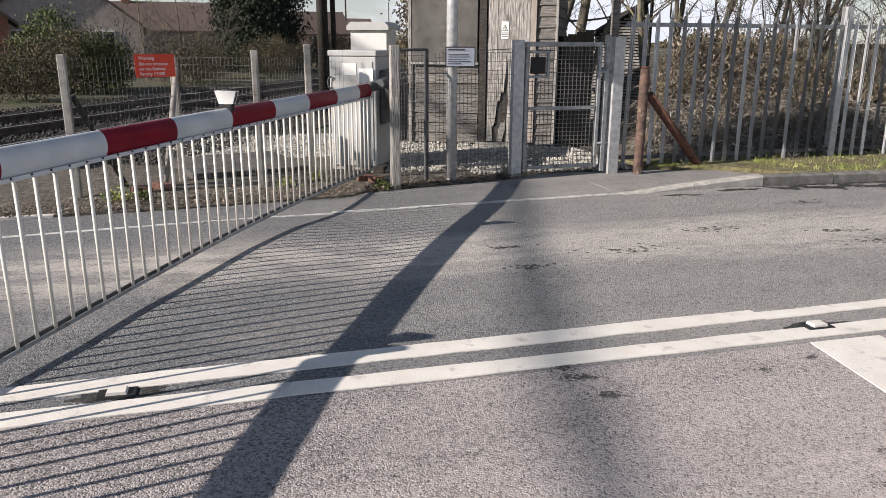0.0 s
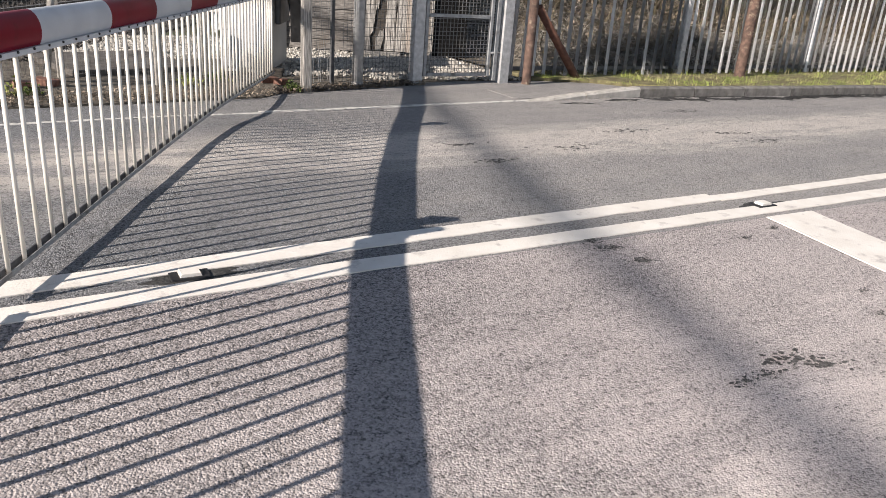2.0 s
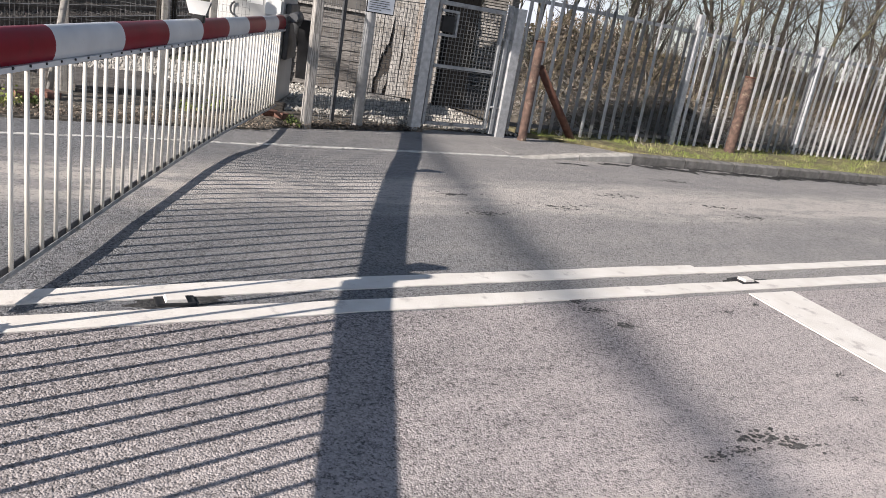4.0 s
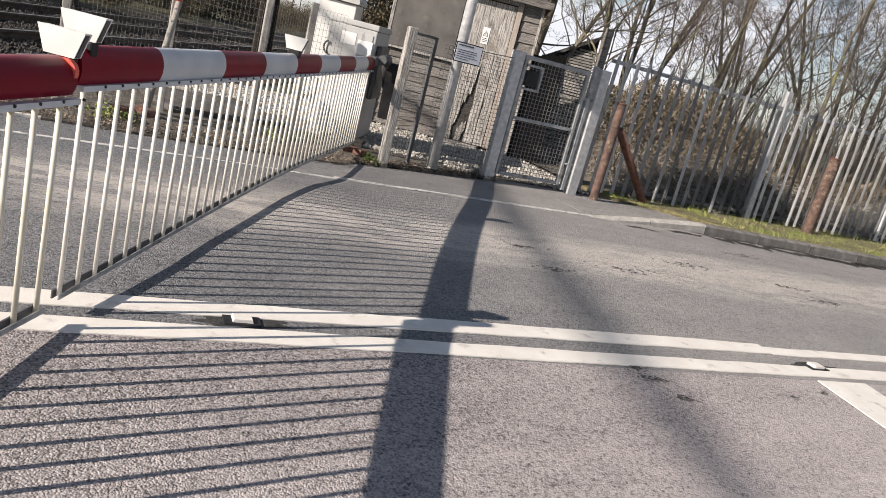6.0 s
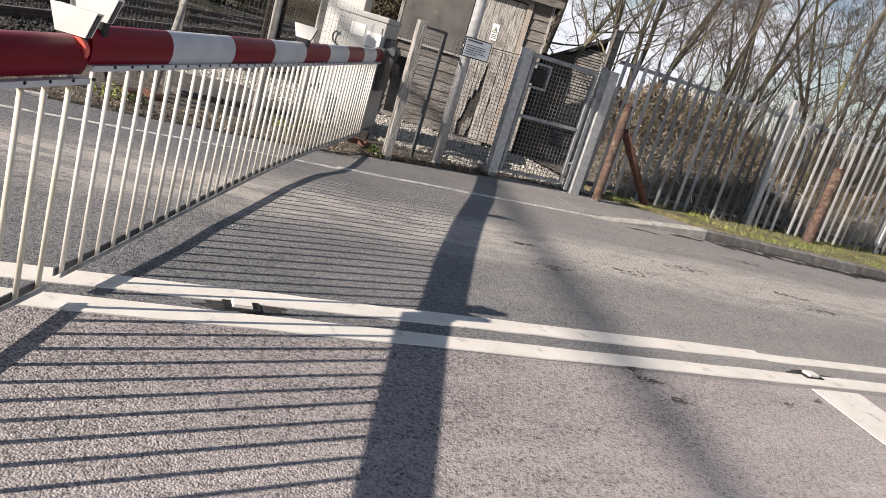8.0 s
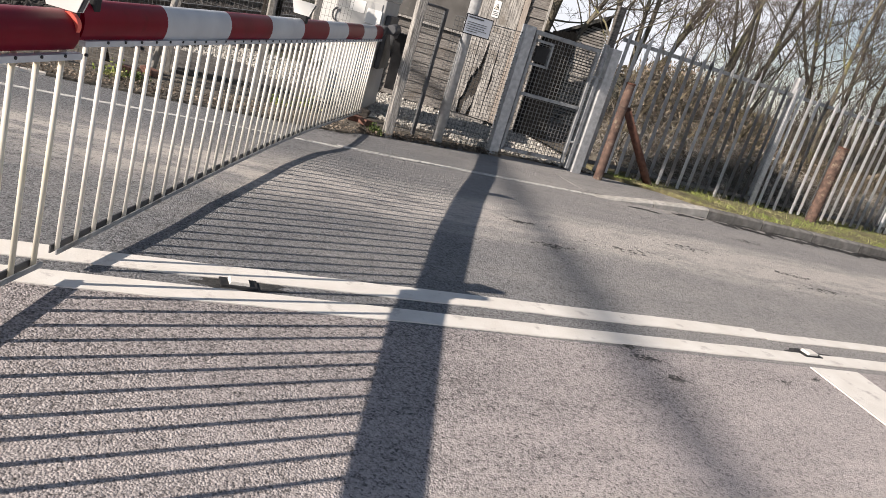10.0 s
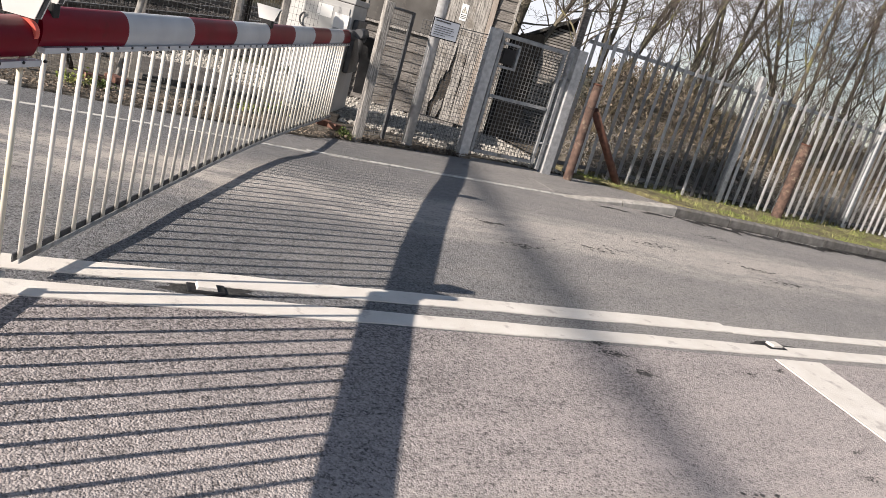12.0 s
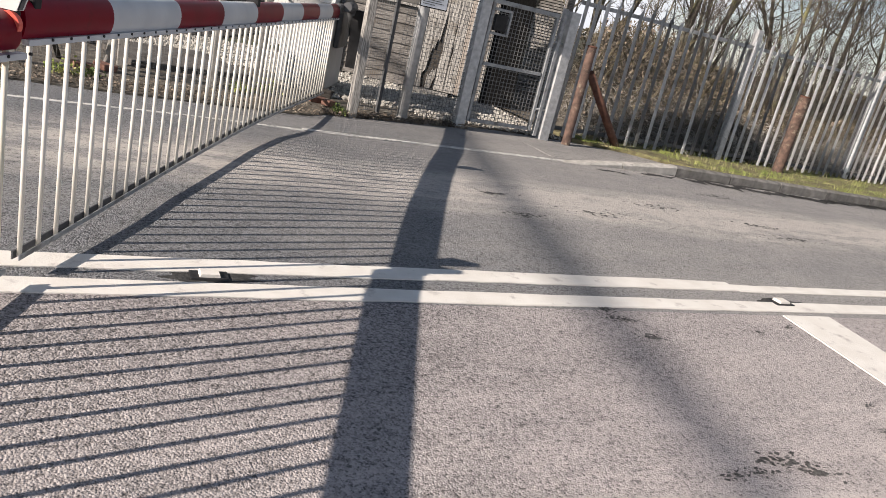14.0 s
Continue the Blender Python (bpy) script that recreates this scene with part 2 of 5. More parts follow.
M["rust"] = mat("rusted_steel", (0.07, 0.03, 0.02), (0.15, 0.07, 0.048), 0.85, 14, bump=0.6, bscale=60, grime=(0.30, 0.2, 0.14), grime_at=0.6, gscale=6)
M["rust_pipe"] = mat("rusty_pipe", (0.07, 0.046, 0.038), (0.165, 0.105, 0.082), 0.85, 14, bump=0.6, bscale=60, grime=(0.36, 0.3, 0.225), grime_at=0.56, gscale=5)
M["cabinet"] = mat("cabinet_paint", (0.42, 0.42, 0.41), (0.5, 0.5, 0.49), 0.5, 3, bump=0.05, grime=(0.5, 0.49, 0.46), grime_at=0.6, gscale=4)
M["paper"] = mat("notice_white", (0.8, 0.8, 0.78), (0.85, 0.85, 0.83), 0.6, 10, bump=0)
M["sign_grey"] = mat("sign_face", (0.55, 0.58, 0.64), (0.63, 0.66, 0.71), 0.5, 5, bump=0)
M["sign_red"] = mat("sign_red", (0.62, 0.055, 0.025), (0.7, 0.075, 0.035), 0.5, 6, bump=0, grime=(0.55, 0.09, 0.06), grime_at=0.6)
M["yellow"] = mat("warning_cream", (0.74, 0.71, 0.62), (0.79, 0.76, 0.67), 0.5, 6, bump=0)
M["board"] = mat("weathered_board", (0.075, 0.068, 0.062), (0.26, 0.243, 0.226), 0.9, 5, stretch=(1.5, 1.5, 22), bump=0.6, bscale=14, bdist=0.01, grime=(0.11, 0.095, 0.08), grime_at=0.55, gscale=3, per_object=0.2)
M["vboard"] = mat("weathered_door_board", (0.13, 0.122, 0.114), (0.52, 0.495, 0.46), 0.9, 5, stretch=(22, 22, 1.2), bump=0.6, bscale=14, bdist=0.01, grime=(0.2, 0.18, 0.155), grime_at=0.55, gscale=3.5, per_object=0.14)
M["pink_board"] = mat("faded_pink_board", (0.3, 0.26, 0.225), (0.44, 0.385, 0.335), 0.9, 5, stretch=(20, 20, 1.2), bump=0.5, bscale=14)
M["panel"] = mat("grey_hardboard", (0.085, 0.08, 0.075), (0.14, 0.133, 0.125), 0.9, 3, bump=0.2, grime=(0.18, 0.165, 0.15), grime_at=0.55, gscale=2.5)
# dark timber; as backing it also paints the unlit insides of hut and shed
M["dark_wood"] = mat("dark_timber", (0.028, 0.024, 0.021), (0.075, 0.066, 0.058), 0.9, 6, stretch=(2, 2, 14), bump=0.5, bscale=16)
M["slat"] = mat("grey_slat", (0.27, 0.255, 0.235), (0.46, 0.44, 0.41), 0.9, 6, stretch=(2, 2, 20), bump=0.5, bscale=16, per_object=0.25, grime=(0.09, 0.085, 0.075), grime_at=0.56)
M["felt"] = mat("roofing_felt", (0.05, 0.05, 0.05), (0.11, 0.108, 0.1), 0.95, 20, bump=0.5)
M["rail"] = mat("rail_steel", (0.055, 0.04, 0.032), (0.11, 0.085, 0.07), 0.65, 9, bump=0.3)
M["rail_head"] = mat("rail_head", (0.2, 0.19, 0.18), (0.27, 0.26, 0.25), 0.45, 9, metal=0.6, bump=0.1)
M["sleeper"] = mat("sleeper", (0.055, 0.048, 0.043), (0.13, 0.12, 0.11), 0.95, 8, bump=0.6)
M["bark"] = mat("lichened_bark", (0.085, 0.075, 0.062), (0.21, 0.19, 0.145), 0.95, 5, stretch=(3, 3, 1), bump=0.9, bscale=24, bdist=0.02, grime=(0.30, 0.285, 0.12), grime_at=0.55, gscale=2.2)
M["twig"] = mat("twig", (0.06, 0.048, 0.042), (0.17, 0.142, 0.122), 0.95, 3, bump=0)
M["bramble"] = mat("dead_bramble", (0.05, 0.042, 0.036), (0.30, 0.262, 0.222), 0.95, 5, bump=0, island=True, per_object=0.45)
M["pale_twig"] = mat("pale_dead_twig", (0.12, 0.11, 0.10), (0.54, 0.51, 0.47), 0.9, 5, bump=0, island=True, per_object=0.4)
M["dead_leaf"] = mat("dead_leaf", (0.085, 0.066, 0.05), (0.30, 0.245, 0.19), 0.9, 6, bump=0, island=True, per_object=0.4)
M["grass"] = mat("grass_blade", (0.14, 0.19, 0.04), (0.35, 0.38, 0.10), 0.8, 2.5, bump=0, island=True, per_object=0.35, grime=(0.4, 0.35, 0.2), grime_at=0.5, gscale=2.5)
M["turf"] = mat("turf", (0.09, 0.08, 0.045), (0.22, 0.195, 0.105), 0.95, 12, bump=0.8, bscale=60, bdist=0.02)
M["leaf"] = mat("ivy_leaf", (0.04, 0.065, 0.016), (0.11, 0.14, 0.03), 0.6, 2, bump=0, island=True, per_object=0.4)
M["conifer"] = mat("conifer_leaf", (0.012, 0.02, 0.012), (0.03, 0.042, 0.022), 0.8, 2, bump=0, island=True, per_object=0.4)
M["hedge"] = mat("hedge_leaf", (0.03, 0.04, 0.013), (0.085, 0.09, 0.027), 0.8, 2, bump=0, island=True, per_object=0.4)
M["scrub"] = mat("dry_scrub", (0.055, 0.046, 0.03), (0.13, 0.108, 0.066), 0.9, 2, bump=0, island=True, per_object=0.4)
M["brick"] = mat("house_brick", (0.2, 0.085, 0.06), (0.3, 0.14, 0.1), 0.9, 20, bump=0.4, bscale=40)
M["render"] = mat("house_render", (0.42, 0.36, 0.33), (0.55, 0.48, 0.44), 0.9, 3, bump=0.2)
M["pink_render"] = mat("pink_render", (0.5, 0.32, 0.26), (0.58, 0.4, 0.33), 0.9, 3, bump=0.2)
M["tile"] = mat("roof_tile", (0.075, 0.054, 0.048), (0.125, 0.092, 0.08), 0.9, 12, stretch=(1, 1, 8), bump=0.6, bscale=9, bdist=0.05, per_object=0.2)
M["frame_white"] = mat("window_frame", (0.75, 0.75, 0.74), (0.82, 0.82, 0.8), 0.5, 5, bump=0)
M["glass"] = mat("window_glass", (0.02, 0.024, 0.028), (0.04, 0.045, 0.05), 0.08, 2, bump=0, spec=0.6)
M["creosote"] = mat("creosoted_pole", (0.025, 0.02, 0.016), (0.06, 0.05, 0.042), 0.9, 8, stretch=(4, 4, 0.6), bump=0.5)
M["brick_paver"] = mat("red_brick_rubble", (0.13, 0.065, 0.05), (0.25, 0.135, 0.1), 0.9, 18, bump=0.5, per_object=0.2)


# ---- mesh helpers ----
def mesh_of(bm, name, material, smooth=False):
    me = bpy.data.meshes.new(name)
    bm.to_mesh(me)
    bm.free()
    me.materials.append(material)
    if smooth:
        me.polygons.foreach_set("use_smooth", [True] * len(me.polygons))
    return me


def part(name, bm, material, parent=None, label="", m=None, smooth=False):
    """Links a bmesh, or a mesh, as one object under a thing or a part."""
    me = bm if isinstance(bm, bpy.types.Mesh) else mesh_of(bm, name, material, smooth)
    ob = new(name, me)
    if parent is not None:
        ob.parent = parent
    if m is not None:
        ob.matrix_basis = m
    if label:
        ob["label"] = label
    return ob


def thing(name, m, label, category, group="", kind=""):
    ob = new(name)
    ob.empty_display_size = 0.1
    ob.matrix_basis = m
    return tagged(ob, label, category, group, kind)


def box(x0, y0, z0, x1, y1, z1, bevel=0.0, bm=None):
    own = bmesh.new()
    bmesh.ops.create_cube(own, size=1)
    for v in own.verts:
        v.co = Vector(((x0 + x1) / 2 + v.co.x * (x1 - x0), (y0 + y1) / 2 + v.co.y * (y1 - y0), (z0 + z1) / 2 + v.co.z * (z1 - z0)))
    if bevel:
        bmesh.ops.bevel(own, geom=own.edges[:], offset=bevel, segments=2, profile=0.5, affect="EDGES", clamp_overlap=True)
    if bm is None:
        return own
    me = bpy.data.meshes.new("tmp")
    own.to_mesh(me)
    own.free()
    bm.from_mesh(me)
    bpy.data.meshes.remove(me)
    return bm


def rod(a, b, r0, r1=None, sides=10, bm=None, caps=True):
    """A tapered round bar from a to b."""
    bm = bm or bmesh.new()
    r1 = r0 if r1 is None else r1
    a, b = Vector(a), Vector(b)
    q = (b - a).to_track_quat("Z", "Y")
    rings = []
    for c, r in ((a, r0), (b, r1)):
        rings.append([bm.verts.new(c + q @ Vector((r * math.cos(2 * math.pi * i / sides), r * math.sin(2 * math.pi * i / sides), 0))) for i in range(sides)])
    for i in range(sides):
        j = (i + 1) % sides
        f = bm.faces.new((rings[0][i], rings[0][j], rings[1][j], rings[1][i]))
        f.smooth = True
    if caps:
        bm.faces.new(rings[0][::-1])
        bm.faces.new(rings[1])
    return bm


def extrude(profile, y0, y1, bm=None, smooth=False):
    """A closed profile of (x, z), drawn along y."""
    bm = bm or bmesh.new()
    a = [bm.verts.new((x, y0, z)) for x, z in profile]
    b = [bm.verts.new((x, y1, z)) for x, z in profile]
    n = len(profile)
    for i in range(n):
        j = (i + 1) % n
        f = bm.faces.new((a[i], b[i], b[j], a[j]))
        f.smooth = smooth
    bm.faces.new(a)
    bm.faces.new(b[::-1])
    bmesh.ops.recalc_face_normals(bm, faces=bm.faces)
    return bm


def slab(points, z0, z1):
    """A flat slab over an outline of (x, y)."""
    bm = bmesh.new()
    lo = [bm.verts.new((x, y, z0)) for x, y in points]
    hi = [bm.verts.new((x, y, z1)) for x, y in points]
    n = len(points)
    bm.faces.new(hi)
    bm.faces.new(lo[::-1])
    for i in range(n):
        j = (i + 1) % n
        bm.faces.new((lo[i], lo[j], hi[j], hi[i]))
    bmesh.ops.recalc_face_normals(bm, faces=bm.faces)
    return bm


def scatter(name, verts, faces, places, material, sizes, rng, flat=False, label="", category="", stretch=None, tilt=None):
    """Very many small pieces in one mesh."""
    verts = np.array(verts, float)
    n, k = len(places), len(verts)
    ang = rng.uniform(0, 2 * np.pi, (n, 3))
    if flat:
        ang[:, 0] = rng.normal(0, tilt or 0.25, n)
        ang[:, 1] = rng.normal(0, tilt or 0.25, n)
    cx, sx, cy, sy, cz, sz = np.cos(ang[:, 0]), np.sin(ang[:, 0]), np.cos(ang[:, 1]), np.sin(ang[:, 1]), np.cos(ang[:, 2]), np.sin(ang[:, 2])
    R = np.empty((n, 3, 3))
    R[:, 0] = np.stack([cy * cz, sx * sy * cz - cx * sz, cx * sy * cz + sx * sz], 1)
    R[:, 1] = np.stack([cy * sz, sx * sy * sz + cx * cz, cx * sy * sz - sx * cz], 1)
    R[:, 2] = np.stack([-sy, sx * cy, cx * cy], 1)
    local = verts[None] * np.array(sizes)[:, None, None]
    if stretch is not None:
        local = local * rng.uniform(stretch[0], stretch[1], (n, 1, 3))
    out = np.einsum("nij,nkj->nki", R, local) + np.array(places)[:, None, :]
    idx = (np.array(faces)[None] + (np.arange(n) * k)[:, None, None]).reshape(-1, len(faces[0]))
    me = bpy.data.meshes.new(name)
    me.from_pydata(out.reshape(-1, 3).tolist(), [], idx.tolist())
    me.materials.append(material)
    ob = new(name, me)
    return tagged(ob, label, category, kind="stuff") if category else ob


OCTA = [(1, 0, 0), (-1, 0, 0), (0, 1, 0), (0, -1, 0), (0, 0, 0.8), (0, 0, -0.8)]
OCTA_F = [(0, 2, 4), (2, 1, 4), (1, 3, 4), (3, 0, 4), (2, 0, 5), (1, 2, 5), (3, 1, 5), (0, 3, 5)]
LEAF = [(-0.5, 0, 0), (0, -0.32, 0.08), (0.5, 0, 0), (0, 0.32, 0.08)]
LEAF_F = [(0, 1, 2), (0, 2, 3)]
BLADE = [(-0.05, 0, 0), (0.05, 0, 0), (0.12, 0.1, 1)]
BLADE_F = [(0, 1, 2)]

TURN = -27.1                       # the railway's heading: local y runs along the rails
D = Vector((0.455, 0.890, 0)).normalized()
U = Vector((0.890, -0.455, 0)).normalized()
P0 = Vector((-1.524, 4.061, 0))


def rail_frame(s, n, z=0.0):
    """A place s metres along the barrier's line and n metres to its road side."""
    v = P0 + D * s + U * n
    return pose(v.x, v.y, z, 0, 0, TURN)


def at_rail(s, n, z=0.0):
    v = P0 + D * s + U * n
    return Vector((v.x, v.y, z))


# ---- ground, road, kerb ----
def grid_sheet(name, x0, y0, x1, y1, nx, ny, height, material):
    bm = bmesh.new()
    vs = [[bm.verts.new((x0 + (x1 - x0) * i / nx, y0 + (y1 - y0) * j / ny, 0)) for i in range(nx + 1)] for j in range(ny + 1)]
    for row in vs:
        for v in row:
            v.co.z = height(v.co.x, v.co.y)
    for j in range(ny):
        for i in range(nx):
            bm.faces.new((vs[j][i], vs[j][i + 1], vs[j + 1][i + 1], vs[j + 1][i]))
    return part(name, bm, material, smooth=True)


def ground_sheet():
    """One sheet to the horizon, dipping under the road's own slab."""
    xs = [-1500, -600, -200, -75, -62, 72, 85, 200, 600, 1500]
    ys = [-1500, -600, -200, -60, -14, -10, 4.0, 10.5, 40, 100, 250, 600, 1500]
    bm = bmesh.new()
    vs = [[bm.verts.new((x, y, -0.5 if -63 < x < 73 and -11 < y < 5 else -0.03)) for x in xs] for y in ys]
    for j in range(len(ys) - 1):
        for i in range(len(xs) - 1):
            bm.faces.new((vs[j][i], vs[j][i + 1], vs[j + 1][i + 1], vs[j + 1][i]))
    return part("ground", bm, M["earth"])


ground = ground_sheet()
tagged(ground, "brown earth and rough grass reaching the horizon", "ground", kind="structure")

ROAD = [(-60, -9), (70, -9), (70, 6.6), (12, 7.2), (8, 7.34), (5.2, 7.5), (3.4, 7.62), (3.4, 8.86), (2.6, 8.78), (0.95, 8.32), (0.55, 7.95), (-1.2, 7.68), (-2.5, 7.58), (-60, 2.4)]
FALL_Y, FALL = 3.36, 0.05
CROSSFALL = [(3.36, 0.0), (4.2, 0.008), (5.0, 0.014), (5.8, 0.008), (6.5, -0.008), (7.1, -0.028), (7.6, -0.034), (9.0, -0.03)]
HUMP = [(3.36, 0.0), (4.2, 0.002), (4.6, 0.014), (5.0, 0.017), (5.8, 0.035), (6.5, 0.045), (6.9, 0.034), (7.3, 0.004), (9.0, 0.0)]


def along(table, y):
    for (a, za), (b, zb) in zip(table, table[1:]):
        if y <= b:
            return za + (zb - za) * (y - a) / (b - a)
    return table[-1][1]


def road_z(y, x=9.0):
    """The road's cross-section: a crown, falling to both sides, with a hump towards the rails."""
    if y <= FALL_Y:
        return -FALL * (FALL_Y - max(y, 0.0))
    f = min(1.0, max(0.0, (0.75 - x) / 1.2))
    return along(CROSSFALL, y) + along(HUMP, y) * f * f * (3 - 2 * f)


def lay(bm):
    for v in bm.verts:
        if v.co.z > -0.015:
            v.co.z += road_z(v.co.y, v.co.x)
    return bm


ROAD_NEAR = [(-60, 0), (70, 0), (70, FALL_Y), (-60, FALL_Y)]
ROAD = [(-60, FALL_Y), (70, FALL_Y)] + [p for p in ROAD[2:-1]] + [(-60, 4.4)]
bm = slab(ROAD, -0.6, 0.0)
for y_cut in sorted({y for y, _ in CROSSFALL[1:-1] + HUMP[1:-1]}):
    bmesh.ops.bisect_plane(bm, geom=bm.verts[:] + bm.edges[:] + bm.faces[:], plane_co=(0, y_cut, 0), plane_no=(0, 1, 0))
for x_cut in (-0.45, -0.2, 0.05, 0.3, 0.55, 0.75):
    bmesh.ops.bisect_plane(bm, geom=bm.verts[:] + bm.edges[:] + bm.faces[:], plane_co=(x_cut, 0, 0), plane_no=(1, 0, 0))
lay(bm)
me_near = mesh_of(lay(slab(ROAD_NEAR, -0.6, 0.0)), "road", M["road"])
me_back = mesh_of(lay(slab([(-60, -9), (70, -9), (70, 0), (-60, 0)], -0.6, 0.0)), "road", M["road"])
n_far = len(bm.faces)
bm.from_mesh(me_near)
bm.from_mesh(me_back)
bm.faces.ensure_lookup_table()
for f in bm.faces[n_far:]:
    f.material_index = 1
road = part("road", bm, M["road"])
road.data.materials.append(M["near_lane"])
tagged(road, "worn grey asphalt road with dusty tyre lanes", "road", kind="structure")
PAVE = [(3.4, 7.62), (4.6, 7.66), (5.2, 7.64), (6.3, 7.6), (5.9, 8.1), (5.3, 8.62), (4.5, 8.85), (3.4, 8.86)]
pavement = part("pavement", slab(PAVE, -0.3, -0.0305), M["road"])
tagged(pavement, "grey asphalt pavement in front of the gate", "pavement", kind="structure")


def stripe(name, pts, label, material="line", z=0.005):
    ob = part(name, lay(slab(pts, -0.02 + min(0.0, road_z(min(p[1] for p in pts))) - 0.03, z)), M[material])
    return tagged(ob, label, "road marking", kind="structure")


def band(x0, x1, centre, slope, width, x_ref=-1.0, wob=0.006, steps=40, seed=1):
    r = random.Random(seed)
    lo, hi = [], []
    for i in range(steps + 1):
        x = x0 + (x1 - x0) * i / steps
        c = centre + slope * (x - x_ref)
        lo.append((x, c - width / 2 + r.uniform(-wob, wob)))
        hi.append((x, c + width / 2 + r.uniform(-wob, wob)))
    return lo + hi[::-1]


stripe("centre_line", band(-14, 2.42, 3.692, 0.030, 0.148, steps=90), "white painted centre line, cracked")
stripe("centre_line", band(2.42, 26, 3.660, 0.030, 0.110, seed=2, steps=90), "white painted centre line")
stripe("centre_line", band(-14, 26, 3.43, 0.016, 0.14, seed=3, steps=160), "white painted centre line with faint tyre marks")
stripe("stop_line", [(2.43, 3.36), (2.87, 3.36), (2.70, 0.0), (2.6, -2.9), (2.15, -2.9), (2.25, 0.0)], "broad white painted stop line")
stripe("edge_line", band(-9, 0.3, 6.90, 0.19, 0.085, steps=60, seed=4), "thin worn white edge line", "edge_line")
stripe("edge_line", band(0.3, 3.5, 7.10, 0.088, 0.075, steps=30, seed=5), "thin worn white edge line", "edge_line")


def blot(name, x, y, rx, ry, seed, label="dark tar flecks on the road"):
    """A patch of bitumen showing through as many small flecks."""
    r = random.Random(seed)
    bm = bmesh.new()
    for k in range(46 if rx > 0.03 else 4):
        cx, cy = x + r.gauss(0, rx * 0.55), y + r.gauss(0, ry * 0.55)
        w = r.uniform(0.08, 0.30) * min(ry, 0.06)
        pts = []
        for i in range(7):
            a = 2 * math.pi * i / 7
            q = r.uniform(0.5, 1.2) * w
            pts.append((cx + 1.5 * q * math.cos(a), cy + q * math.sin(a)))
        z = road_z(cy, cx) + r.uniform(0.002, 0.004)
        bm.faces.new([bm.verts.new((px, py, z)) for px, py in pts])
    ob = part(name, bm, M["stain"])
    return tagged(ob, label, "stain", kind="structure")


STAINS = [(1.04, 3.27, 0.10, 0.035), (1.02, 3.37, 0.07, 0.03), (1.12, 3.08, 0.075, 0.035), (2.31, 3.21, 0.05, 0.02), (1.98, 3.15, 0.05, 0.018), (1.03, 2.68, 0.018, 0.012), (0.92, 2.45, 0.018, 0.012),
          (0.67, 2.04, 0.07, 0.026), (0.83, 2.04, 0.09, 0.024), (1.12, 2.01, 0.11, 0.045), (1.02, 2.1, 0.14, 0.05), (0.9, 1.78, 0.02, 0.014), (2.03, 2.42, 0.05, 0.018), (1.85, 2.22, 0.06, 0.02), (-0.07, 1.99, 0.03, 0.014), (0.2, 2.37, 0.03, 0.012),
          (1.43, 5.52, 0.2, 0.05), (1.45, 4.98, 0.2, 0.05), (4.4, 5.4, 0.3, 0.07), (4.5, 5.05, 0.3, 0.06), (4.95, 6.55, 0.22, 0.1), (2.35, 5.25, 0.3, 0.07), (3.4, 5.7, 0.4, 0.08)]
for i, (x, y, rx, ry) in enumerate(STAINS):
    blot("road_stain", x, y, rx, ry, i)


def torn_strip(name, x, y, length, width, seed, material, slope, label):
    """A ragged strip of bare bitumen, wandering along the road."""
    r = random.Random(seed)
    bm = bmesh.new()
    n = max(6, round(length / 0.045))
    prev, drift = None, 0.0
    for i in range(n + 1):
        f = i / n
        env = min(1, 4 * f, 4 * (1 - f))
        drift += r.gauss(0, 0.3 * width)
        cx, cy = x + length * f, y + slope * length * f + drift
        w0, w1 = width * env * r.uniform(0.15, 1.0) + 0.003, width * env * r.uniform(0.15, 0.7) + 0.003
        cur = [bm.verts.new((cx, cy - w0, road_z(cy - w0, cx) + 0.005)), bm.verts.new((cx + r.gauss(0, 0.008), cy + w1, road_z(cy + w1, cx) + 0.005))]
        if prev:
            bm.faces.new((prev[0], cur[0], cur[1], prev[1]))
        prev = cur
    return tagged(part(name, bm, M[material]), label, "stain", kind="structure")


GUTTER = [(5.4, 7.38, 2.5, 0.14), (7.2, 7.32, 2.7, 0.15), (4.5, 7.34, 0.6, 0.08), (5.1, 7.42, 1.1, 0.13), (5.6, 7.28, 0.6, 0.08), (6.1, 7.38, 1.4, 0.16), (7.3, 7.32, 1.0, 0.14), (8.2, 7.29, 1.3, 0.15), (9.3, 7.24, 1.1, 0.14), (3.75, 7.24, 0.5, 0.04)]
for i, (x, y, length, width) in enumerate(GUTTER):
    torn_strip("gutter_stain", x, y, length, width, 300 + i, "tar", -0.045, "torn dark bitumen along the kerb foot")

def road_stud(x, y, seed):
    t = thing("road_stud", pose(x, y, 0, 0, 0, 0), "white reflective road stud sunk in a broken dark socket", "road stud", "road studs between the lines")
    blot_pts = []
    r = random.Random(seed)
    for i in range(18):
        a = 2 * math.pi * i / 18
        k = r.uniform(0.7, 1.15)
        blot_pts.append((0.22 * k * math.cos(a), 0.075 * k * math.sin(a)))
    part("socket", slab(blot_pts, -0.02, 0.004), M["tar"], t, "broken black socket")
    part("casting", box(-0.085, -0.05, -0.02, 0.085, 0.05, 0.012, 0.006), M["black"], t)
    part("reflector", extrude([(-0.050, 0.0), (0.050, 0.0), (0.040, 0.027), (-0.040, 0.027)], -0.034, 0.034), M["line"], t, "white worn block")


road_stud(-1.05, 3.575, 1)
road_stud(2.63, 3.555, 2)

stripe("edge_line", [(-9, 7.0), (-2.2, 7.60), (-2.2, 7.68), (-9, 7.08)], "white painted edge of the crossing", "line", 0.02)

